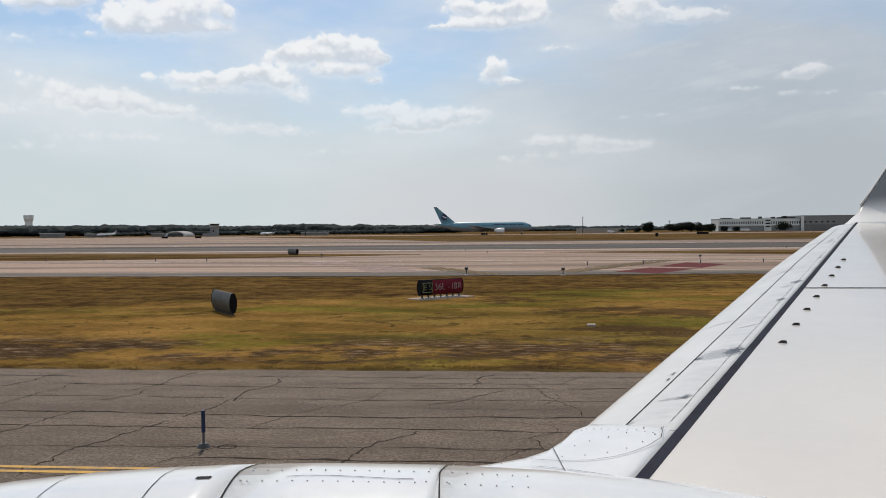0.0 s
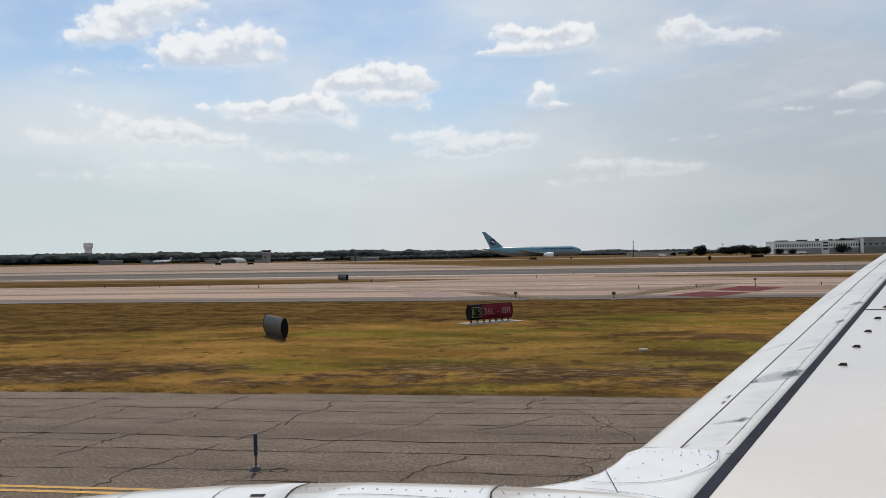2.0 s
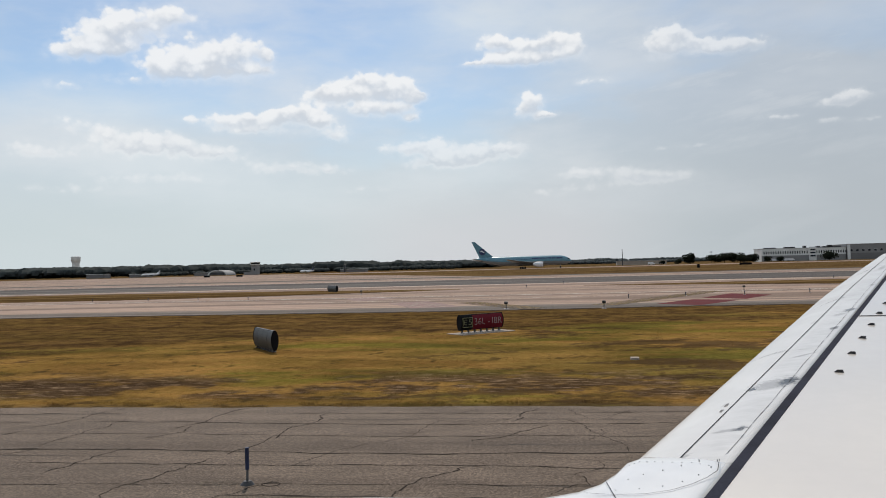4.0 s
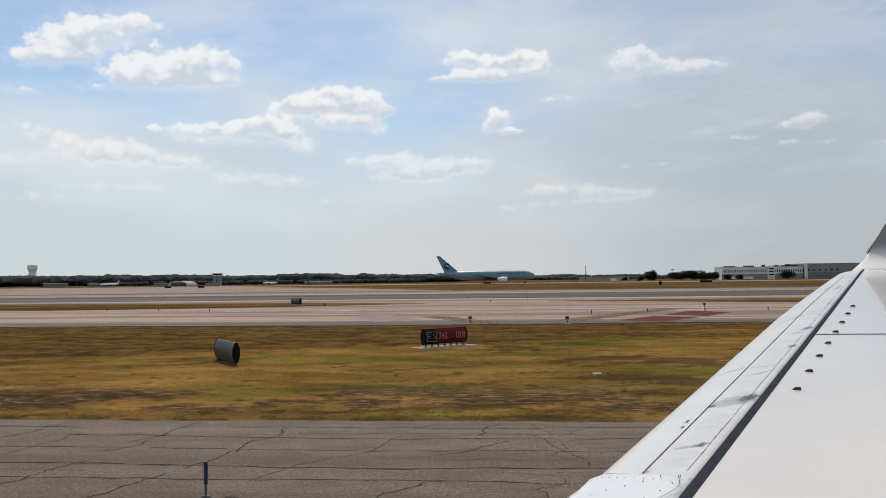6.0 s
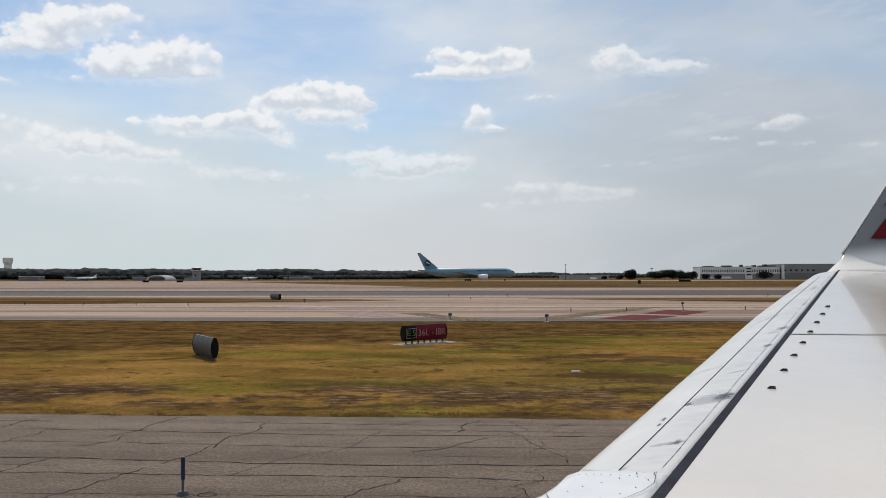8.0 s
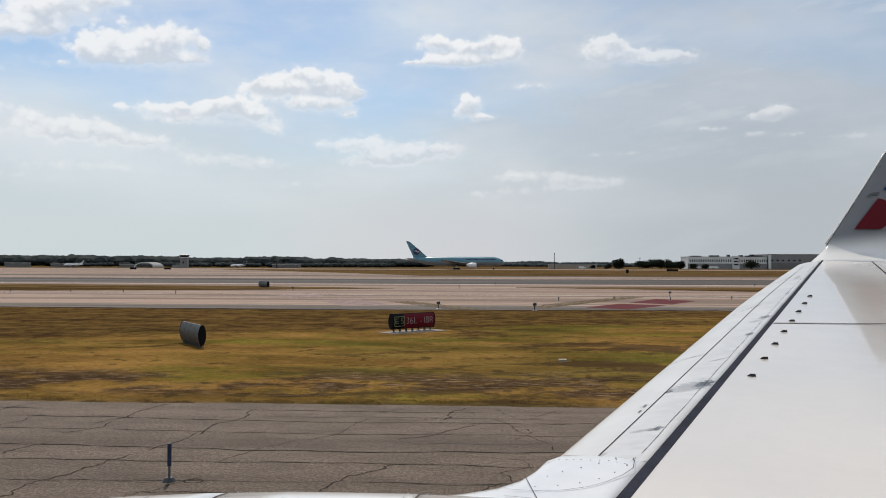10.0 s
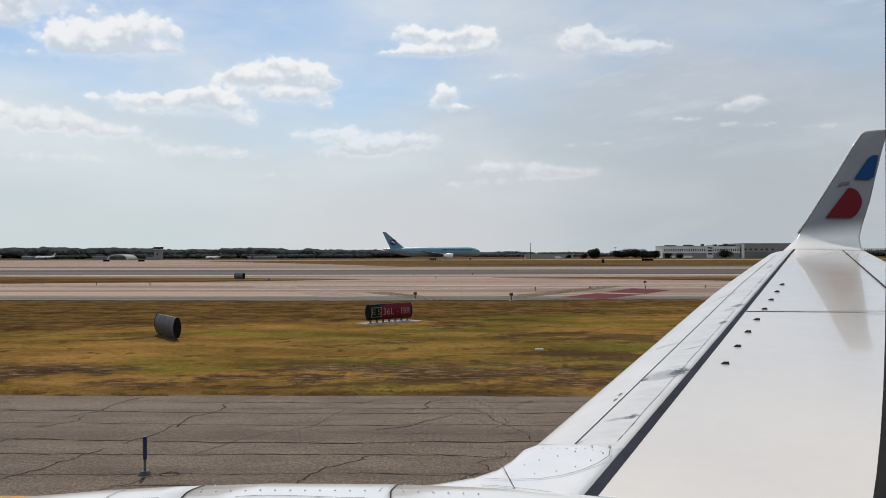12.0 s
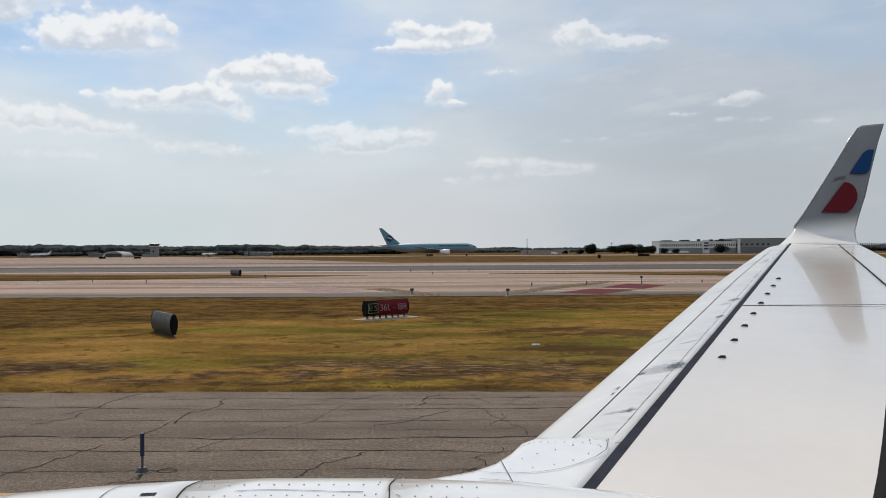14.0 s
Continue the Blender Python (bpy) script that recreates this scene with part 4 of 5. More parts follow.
# white strip stands in for the sunlit gleam of the polished edge
edge_line = [(6.285, 15.35, 4.19), (6.505, 15.47, 4.45), (6.80, 15.62, 4.82), (7.20, 15.81, 5.33), (7.60, 16.01, 5.86), (7.84, 16.12, 6.15)]
part("leading_edge", loft([[(x + 0.017 * math.cos(a), y + 0.017 * math.sin(a), z) for a in [math.pi / 4 * i for i in range(8)]] for x, y, z in edge_line]), PAINT, winglet,
     "polished leading edge, whitened as in sun", smooth=True)


def winglet_y(z):
    return 15.36 + (z - 4.19) * 0.405


def mark(outline, mat, name):
    pts = [(x, winglet_y(z) - 0.075 + 0.018 * (z - 4.5), z) for x, z in outline]
    part(name, plate(pts, 0.006, (0, -1, 0.42)), mat, winglet)


mark([(6.82, 4.47), (7.36, 5.05), (7.44, 5.04), (7.51, 5.0), (7.55, 4.92), (7.565, 4.82), (7.54, 4.72), (7.48, 4.62), (7.40, 4.53), (7.30, 4.47)], RED_MARK, "red_mark")
mark([(7.50, 5.22), (7.84, 5.62), (7.90, 5.67), (7.97, 5.70), (8.07, 5.70), (7.96, 5.44), (7.91, 5.32), (7.87, 5.25), (7.80, 5.22)], BLUE_MARK, "blue_mark")
mark([(7.16, 5.07), (7.20, 5.13), (7.28, 5.16), (7.42, 5.18), (7.40, 5.13), (7.28, 5.12)], GREY_MARK, "grey_mark")

# engine cowling
NY, NZ = 3.12, 1.715
PROFILE = [(-2.70, 0.80), (-2.76, 0.86), (-2.74, 0.93), (-2.62, 0.985), (-2.40, 1.03), (-2.10, 1.075), (-1.80, 1.11), (-1.50, 1.135), (-1.20, 1.152),
           (-0.80, 1.165), (-0.30, 1.165), (0.20, 1.15), (0.70, 1.11), (1.20, 1.03), (1.80, 0.88), (2.30, 0.70), (2.9, 0.5)]


def cowl_piece(x0, x1, name, mat):
    prof = [(x, r) for x, r in PROFILE if x0 < x < x1]

    def at(x):
        for (xa, ra), (xb, rb) in zip(PROFILE[1:], PROFILE[2:]):
            if xa <= x <= xb:
                return ra + (rb - ra) * (x - xa) / (xb - xa)
        return PROFILE[-1][1]
    prof = [(x0, at(x0))] + prof + [(x1, at(x1))]
    prof = [(x0, prof[0][1] - 0.03)] + prof + [(x1, prof[-1][1] - 0.03)]
    rings = [ring_circle(x, NY, NZ, r * 0.99, r, 64) for x, r in prof]
    return part(name, loft(rings, caps=False), mat, airliner, smooth=True)


def cowl_radius(x):
    for (xa, ra), (xb, rb) in zip(PROFILE[1:], PROFILE[2:]):
        if xa <= x <= xb:
            return ra + (rb - ra) * (x - xa) / (xb - xa)
    return 0.5


lip = [(-2.2, 0.72), (-2.5, 0.75), (-2.66, 0.79), (-2.75, 0.85), (-2.75, 0.92), (-2.66, 0.975), (-2.55, 1.0), (-2.42, 1.025)]
part("inlet_lip", loft([ring_circle(x, NY, NZ, r, r, 64) for x, r in lip], caps=False), METAL, airliner, "bare metal inlet lip", smooth=True)
part("fan_face", rod(bmesh.new(), (-2.2, NY, NZ), (-2.1, NY, NZ), 0.73, n=48), DARK, airliner)
for x0, x1 in ((-2.415, -1.0735), (-1.0705, -0.2695), (-0.2665, 2.4)):
    cowl_piece(x0, x1, "cowl_panel", NACELLE)
part("exhaust", loft([ring_circle(x, NY, NZ, r, r, 48) for x, r in ((2.3, 0.66), (2.9, 0.5), (3.3, 0.34))]), METAL, airliner, smooth=True)


def on_cowl(x, a, lift=0.002):
    """Point on the cowling at angle a from the top, towards the wing tip."""
    r = cowl_radius(x) + lift
    return (x, NY + r * 0.99 * math.sin(a), NZ + r * math.cos(a))


def cowl_line(pts, wd, name):
    bm = bmesh.new()
    prev = None
    for i, (x, a) in enumerate(pts):
        q, o = pts[max(0, i - 1)], pts[min(len(pts) - 1, i + 1)]
        if abs(o[0] - q[0]) > 0.4 * abs(o[1] - q[1]):
            row = [bm.verts.new(on_cowl(x, a - wd / 2 / 1.15)), bm.verts.new(on_cowl(x, a + wd / 2 / 1.15))]
        else:
            row = [bm.verts.new(on_cowl(x - wd / 2, a)), bm.verts.new(on_cowl(x + wd / 2, a))]
        if prev:
            bm.faces.new((prev[0], prev[1], row[1], row[0]))
        prev = row
    part(name, bm, LINE, airliner)


for xl, wd in ((-1.82, 0.004), (-1.38, 0.004), (-1.072, 0.009), (-0.268, 0.006)):
    cowl_line([(xl + 0.05 * abs(k / 10 - 1), -0.5 + 1.1 * k / 20) for k in range(21)], wd, "panel_line")
cowl_line([(-0.86 + 0.5 * k / 20, -0.02 + 0.01 * math.sin(k / 4)) for k in range(21)], 0.004, "panel_line")
cowl_line([(-1.22, -0.02), (-1.17, -0.02), (-1.16, -0.02)], 0.03, "latch")
bm = bmesh.new()
for xs, x1, a in ((-1.02, -0.31, 0.06), (-1.00, -0.31, -0.06), (-0.22, 0.1, 0.06), (-0.22, 0.1, -0.06)):
    x = xs
    while x < x1:
        q = Vector(on_cowl(x, a, 0.001))
        nrm = Vector((0, math.sin(a), math.cos(a)))
        rod(bm, q - nrm * 0.002, q + nrm * 0.002, 0.0034, n=6)
        x += 0.059
for a in (0.25, 0.1, -0.05, -0.2, -0.3):
    for x in (-1.03, -0.31, -0.23):
        q = Vector(on_cowl(x, a, 0.001))
        nrm = Vector((0, math.sin(a), math.cos(a)))
        rod(bm, q - nrm * 0.002, q + nrm * 0.002, 0.0034, n=6)
tagged(part("rivets", bm, METAL, airliner, "rows of grey fastener heads"), kind="stuff")

# fairing that blends the cowling into the wing
OUT = [(-1.1, 3.42), (-0.7, 3.56), (-0.35, 3.66), (-0.1, 3.78), (0.08, 3.92), (0.20, 4.06), (0.29, 4.22), (0.36, 4.38), (0.45, 4.46), (0.58, 4.46),
       (0.74, 4.45), (0.87, 4.39), (0.79, 4.20), (0.64, 3.88), (0.54, 3.68), (0.36, 3.3), (0.1, 2.7), (-0.6, 2.5), (-1.1, 2.7)]


def fairing_z(x, y):
    k = max(0.0, min(1.0, (x + 0.15) / 0.6))
    k = k * k * (3 - 2 * k)
    return 2.752 * (1 - k) + (wing_z(max(y, 3.0)) + 0.004) * k



CEN = Vector((0.0, 3.1))
rings = []
levels = ((1.0, -0.55), (1.0, -0.06), (0.992, -0.032), (0.975, -0.012), (0.94, 0.0), (0.87, 0.006), (0.75, 0.009), (0.6, 0.01), (0.4, 0.01), (0.12, 0.01))
for s, dz in levels:
    ring = []
    for x, y in OUT:
        px, py = CEN.x + (x - CEN.x) * s, CEN.y + (y - CEN.y) * s
        ring.append((px, py, fairing_z(px, py) + dz))
    rings.append(ring)
part("pylon_fairing", loft(rings), NACELLE, airliner, "riveted white pylon fairing", smooth=True)
bm = bmesh.new()
for q in [(0.79, 4.33), (0.74, 4.23), (0.66, 4.12), (0.57, 4.03), (0.47, 3.97), (0.36, 3.93), (0.25, 3.90), (0.70, 4.33), (0.6, 4.25), (0.5, 4.18), (0.4, 4.12), (0.32, 4.05)]:
    z = fairing_z(*q)
    rod(bm, (*q, z - 0.01), (*q, z + 0.0125), 0.0034, n=6)
for i in range(len(OUT) - 8):
    for kk in range(3):
        a, b = Vector(OUT[i]), Vector(OUT[i + 1])
        q = a.lerp(b, kk / 3)
        q = CEN + (q - CEN) * 0.89
        z = fairing_z(q.x, q.y)
        if q.x > -0.2:
            rod(bm, (q.x, q.y, z - 0.01), (q.x, q.y, z + 0.0065), 0.0036, n=6)
tagged(part("rivets", bm, METAL, airliner, "grey fastener heads"), kind="stuff")

for line in ([(0.80, 4.33), (0.78, 4.25), (0.76, 4.17), (0.69, 4.07), (0.60, 3.98), (0.50, 3.91), (0.38, 3.86), (0.24, 3.83), (0.1, 3.82)], [(0.21 + 0.012 * i, 4.02 - 0.09 * i) for i in range(9)], [(0.10 + 0.075 * i, 3.72 + 0.012 * i - 0.004 * i * i) for i in range(8)]):
    bm = bmesh.new()
    prev = None
    for i, (x, y) in enumerate(line):
        o, q = line[min(len(line) - 1, i + 1)], line[max(0, i - 1)]
        t = Vector((o[0] - q[0], o[1] - q[1])).normalized() * 0.0018
        row = [bm.verts.new((x - t.y, y + t.x, fairing_z(x, y) + 0.0155)), bm.verts.new((x + t.y, y - t.x, fairing_z(x, y) + 0.0155))]
        if prev:
            bm.faces.new((prev[0], prev[1], row[1], row[0]))
        prev = row
    part("panel_line", bm, LINE, airliner)

# fuselage side with the cabin window
WX, WZ, WA, WB, WY = -0.0155, 3.875, 0.155, 0.215, 0.235


def window_outline(a, b, y, n=96, power=5.0):
    out = []
    for i in range(n):
        t = 2 * math.pi * i / n
        c, s = math.cos(t), math.sin(t)
        out.append((WX + a * math.copysign(abs(c) ** (2 / power), c), y, WZ + b * math.copysign(abs(s) ** (2 / power), s)))
    return out


def square_outline(h, y, n=96):
    out = []
    for i in range(n):
        t = 2 * math.pi * i / n
        c, s = math.cos(t), math.sin(t)
        k = h / max(abs(c), abs(s))
        out.append((WX + c * k, y, WZ + s * k))
    return out


wall = loft([window_outline(WA, WB, WY - 0.01), window_outline(WA + 0.045, WB + 0.045, WY + 0.03), square_outline(0.6, WY + 0.03),
             square_outline(0.6, WY - 0.01), window_outline(WA, WB, WY - 0.01)], caps=False)
fuselage = part("fuselage", wall, LINING, airliner, "cabin side wall with a rounded window")
part("window_seal", loft([window_outline(WA, WB, WY - 0.012), window_outline(WA - 0.002, WB - 0.002, WY - 0.004), window_outline(WA + 0.008, WB + 0.008, WY + 0.004),
                          window_outline(WA + 0.012, WB + 0.012, WY - 0.014), window_outline(WA, WB, WY - 0.012)], caps=False), RUBBER, airliner, smooth=True)
# the rest of the tube, left open where the window panel stands
FY, FZ, FR = -1.55, 3.55, 1.87


def tube(x0, x1, a0, a1, name):
    bm = bmesh.new()
    prev = None
    n = max(3, int((a1 - a0) / 8))
    for xx in (x0, x1):
        row = []
        for r in (FR, FR - 0.08):
            row += [(xx, FY + r * math.cos(radians(a0 + (a1 - a0) * i / n)), FZ + r * math.sin(radians(a0 + (a1 - a0) * i / n))) for i in range(n + 1)][:: 1 if r == FR else -1]
        if prev is None:
            prev = row
        else:
            bm.free()
            bm = loft([prev, row])
    return part(name, bm, PAINT, airliner)


tube(-11.0, WX - 0.6, -90, 270, "fuselage_shell")
tube(WX + 0.6, 14.0, -90, 270, "fuselage_shell")
tube(WX - 0.6, WX + 0.6, 27, 331, "fuselage_shell")
for xs, sgn, dz, ln in ((-11.0, -1, -0.5, 4.5), (14.0, 1, 0.7, 9.0)):
    rings = []
    for k in (0.0, 0.25, 0.5, 0.75, 0.9, 0.98, 1.0):
        r = FR * math.sqrt(max(0.0004, 1 - k * k)) if sgn < 0 else FR * (1 - 0.93 * k ** 1.6)
        rings.append(ring_circle(xs + sgn * (0.01 + ln * k), FY, FZ + dz * k * k, r, r, 40))
    part("nose_cone" if sgn < 0 else "tail_cone", loft(rings), PAINT, airliner, smooth=True)
part("cabin_floor", boxes((-11.0, 14.0, FY - 1.6, FY + 1.6, 2.62, 2.70)), LINING, airliner)


# ---- signs, lights and posts on the airfield ----
def guidance_sign(a, b, name, label, faced, z1=1.02, d=0.16):
    """Bulged airfield sign on short legs: a and b are its two ends on the ground, the face is to the right of a to b."""
    a, b = Vector((*a, 0)), Vector((*b, 0))
    ln = (b - a).length
    ob = thing(name, label, "airfield sign", at=(a + b) / 2, turn=math.degrees(math.atan2(b.y - a.y, b.x - a.x)))
    z0 = 0.16 if faced else 0.08

    def profile(x, grow=0.0):
        pts = []
        for i in range(9):
            k = i / 8
            pts.append((x, -(0.05 + d * math.sin(math.pi * k) ** 0.8) - grow, z0 - grow + (z1 - z0 + 2 * grow) * k))
        for i in range(8, -1, -1):
            k = i / 8
            pts.append((x, (0.05 + d * math.sin(math.pi * k) ** 0.8) + grow, z0 - grow + (z1 - z0 + 2 * grow) * k))
        return pts

    part("housing", loft([profile(-ln / 2 + 0.03), profile(ln / 2 - 0.03)]), SIGN_BLACK if faced else SIGN_GREY, ob, smooth=False)
    for s in (-1, 1):
        x = s * (ln / 2 - 0.02)
        part("end_cap", loft([profile(x - 0.02, 0.012), profile(x + 0.02, 0.012)]), SIGN_BLACK, ob)
    n = 7
    for i in range(n):
        x = -ln / 2 + 0.2 + (ln - 0.4) * i / (n - 1)
        part("leg", boxes((x - 0.03, x + 0.03, -0.05, 0.05, -0.02, z0 + 0.02)), DARK, ob)
        part("base_plate", boxes((x - 0.09, x + 0.09, -0.10, 0.10, -0.02, 0.02)), METAL if faced else DARK, ob)
    for i in range(1, 4):
        x = -ln / 2 + ln * i / 4
        part("panel_rib", loft([profile(x - 0.008, 0.006), profile(x + 0.008, 0.006)]), DARK, ob)
    if faced:
        def panel(x0, x1, mat, nm):
            rings = []
            for i in range(2, 15):
                k = 0.04 + 0.92 * (i - 2) / 12
                yy = -(0.05 + d * math.sin(math.pi * k) ** 0.8) - 0.010
                zz = z0 + (z1 - z0) * k
                rings.append([(x0, yy, zz), (x1, yy, zz), (x1, yy + 0.006, zz), (x0, yy + 0.006, zz)])
            return part(nm, loft(rings), mat, ob)
        split = -ln / 2 + ln * 0.27
        panel(-ln / 2 + 0.07, split, SIGN_BLACK, "location_panel")
        panel(split + 0.01, ln / 2 - 0.07, SIGN_RED, "red_panel")
        for body, x0, x1, size, mat in (("E5", -ln / 2 + 0.16, split - 0.09, 0.44, SIGN_YELLOW), ("36L - 18R", split + 0.10, ln / 2 - 0.16, 0.54, SIGN_WHITE)):
            letters = [None if ch == " " else text_mesh(ch, size, 0.003) for ch in body]
            ends = [(min(v.co.x for v in m.vertices), max(v.co.x for v in m.vertices)) if m else (0.0, 0.04) for m in letters]
            gap = 0.08
            k = (x1 - x0) / (sum(e - a for a, e in ends) + gap * (len(letters) - 1))
            x = x0
            for m, (lo, hi) in zip(letters, ends):
                if m is None:
                    x += (hi - lo + gap) * k
                    continue
                o = new("letter", m)
                o.data.materials.append(mat)
                o.parent = ob
                o.matrix_basis = pose(x - lo * k, -0.05 - d - 0.014, (z0 + z1) / 2, 90) @ Matrix.Diagonal((k, 1, 1, 1))
                x += (hi - lo + gap) * k
        cx0, cx1 = -ln / 2 + 0.10, split - 0.03
        zc0, zc1 = 0.32, 0.86
        for q in ((cx0, cx1, zc0, zc0 + 0.025), (cx0, cx1, zc1 - 0.025, zc1), (cx0, cx0 + 0.025, zc0, zc1), (cx1 - 0.025, cx1, zc0, zc1)):
            part("border", boxes((q[0], q[1], -0.05 - d - 0.018, -0.05 - d + 0.03, q[2], q[3])), SIGN_YELLOW, ob)
    return ob


guidance_sign((-5.18, 45.0), (-2.98, 47.2), "runway_sign", "red runway sign with white legend on short legs in grass", True)
bm = boxes((-1.9, 1.9, -0.75, 0.75, -0.06, 0.0), bevel=0.01)
ob = tagged(part("sign_pad", bm, PAD), "pale concrete pad under the runway sign", "concrete pad")
ob.matrix_basis = pose(-4.05, 46.1, -0.012, 0, 0, 44)
guidance_sign((-12.75, 36.36), (-14.61, 38.99), "guidance_sign", "dark grey back of a bulged airfield sign in dry grass", False, 0.98, 0.12)
guidance_sign((-33.3, 124.2), (-35.4, 127.0), "guidance_sign", "dark back of an airfield sign far out on grass", False)


def guard_light(x, y, name="guard_light"):
    """Pair of hooded lamps on a stem."""
    ob = thing(name, "dark hooded runway guard light on a short stem", "airfield light", "guard lights by the holding bars", at=(x, y, 0))
    ob.scale = (0.72, 0.72, 0.8)
    part("stem", rod(bmesh.new(), (0, 0, -0.02), (0, 0, 0.62), 0.05), DARK, ob)
    part("head", boxes((-0.21, 0.21, -0.10, 0.10, 0.50, 0.78), bevel=0.05), DARK, ob)
    for s in (-1, 1):
        part("hood", rod(bmesh.new(), (s * 0.11, -0.22, 0.65), (s * 0.11, -0.05, 0.65), 0.09, n=14), DARK, ob)
        part("lens", rod(bmesh.new(), (s * 0.11, -0.232, 0.65), (s * 0.11, -0.22, 0.65), 0.05, n=14), PATCH, ob)
    part("foot", boxes((-0.25, 0.25, -0.25, 0.25, -0.02, 0.03)), METAL, ob)


for x, y in ((21.7, 97.0), (4.1, 67.2), (-26.2, 110.5), (-3.9, 68.9)):
    guard_light(x, y)


def edge_light(x, y):
    """Elevated edge light with a yellow stem on a round painted base."""
    ob = thing("taxiway_light", "elevated taxiway light with yellow stem on round yellow-splashed base", "taxiway light", "taxiway lights on the asphalt", at=(x, y, 0))
    bm = bmesh.new()
    rings = []
    for r, z in ((0.36, -0.01), (0.36, 0.006), (0.35, 0.009), (0.1, 0.010)):
        rings.append([(r * math.cos(a) * (1 + 0.03 * math.sin(3 * a)), r * math.sin(a), z) for a in [2 * math.pi * i / 28 for i in range(28)]])
    bm.free()
    part("tar_ring", loft(rings), CRACK, ob)
    part("collar", rod(bmesh.new(), (0, 0, 0.008), (0, 0, 0.020), 0.33, 0.325, n=28), COLLAR, ob)
    part("yellow_base", rod(bmesh.new(), (0, -0.02, 0.018), (0, -0.02, 0.030), 0.20, 0.15, n=20), YELLOW, ob)
    part("stem", rod(bmesh.new(), (0, 0, 0.02), (0, 0, 0.27), 0.026), YELLOW, ob)
    bm = rod(bmesh.new(), (0, 0, 0.26), (0, 0, 0.30), 0.055, n=14)
    rod(bm, (0, 0, 0.30), (0, 0, 0.40), 0.045, 0.03, n=14)
    part("lamp", bm, DARK, ob)


for x, y in ((44.7, 15.35), (49.9, 18.45), (47.8, 20.9)):
    edge_light(x, y)

post = thing("marker_post", "blue sleeved taxiway marker post on a dark foot", "marker post", at=(-5.48, 14.02, 0))
part("sleeve", rod(bmesh.new(), (0, 0, 0.27), (0, 0, 0.66), 0.036, n=14), BLUE_POST, post)
part("stem", rod(bmesh.new(), (0, 0, 0.05), (0, 0, 0.28), 0.022, n=10), GREY_MARK, post)
part("foot", rod(bmesh.new(), (0, 0, -0.005), (0, 0, 0.07), 0.13, 0.07, n=18), DARK, post)
for dx, r in ((-0.42, 0.17), (-0.75, 0.13), (0.42, 0.16)):
    bm = bmesh.new()
    pts = [(-5.48 + dx + r * math.cos(a), 14.05 + 0.8 * r * math.sin(a)) for a in [2 * math.pi * i / 24 for i in range(25)]]
    ribbon(bm, pts, [0.03] * 25, 0.0045)
    tagged(part("cover_ring", bm, COLLAR if dx < 0 else CRACK), "round cover ring set in the asphalt", "", "", "structure")


def small_light(x, y):
    ob = thing("edge_marker", "small dark edge light standing on concrete", "edge light", "edge lights along the concrete", at=(x, y, 0))
    ob.scale = (0.8, 0.8, 0.85)
    part("stem", rod(bmesh.new(), (0, 0, -0.01), (0, 0, 0.34), 0.05, n=8), DARK, ob)
    part("cap", rod(bmesh.new(), (0, 0, 0.34), (0, 0, 0.50), 0.09, 0.06, n=10), BLUE_POST, ob)
    part("foot", rod(bmesh.new(), (0, 0, -0.01), (0, 0, 0.03), 0.16, n=10), METAL, ob)


for x, y in ((-62.1, 104.0), (-53.9, 103.7), (-45.8, 101.4), (-37.9, 98.5), (7.6, 84.2), (13.6, 86.7), (19.4, 86.5), (26.5, 89.1), (33.0, 91.0),
             (47.0, 145.0), (-4.0, 128.0), (-8.5, 146.0), (2.0, 147.0)):
    small_light(x, y)
for x, y, wd in ((-198.4, 451.8, 3.6), (97.8, 431.4, 6.0), (-176, 445, 3.6)):
    ob = thing("distance_sign", "low black airfield sign far off on the grass", "airfield sign", at=(x, y, 0))
    part("panel", boxes((-wd / 2, wd / 2, -0.2, 0.2, 0.2, 1.25), bevel=0.03), SIGN_BLACK, ob)
    for s in (-0.35, 0.35):
        part("leg", boxes((s * wd - 0.08, s * wd + 0.08, -0.08, 0.08, -0.05, 0.22)), DARK, ob)
ob = thing("distance_marker", "thin dark marker post in the far grass", "marker post", at=(57.0, 330.0, -0.05))
part("panel", boxes((-0.55, 0.55, -0.1, 0.1, 0.35, 1.7), bevel=0.03), SIGN_BLACK, ob)
part("leg", boxes((-0.1, 0.1, -0.08, 0.08, -0.1, 0.36)), DARK, ob)


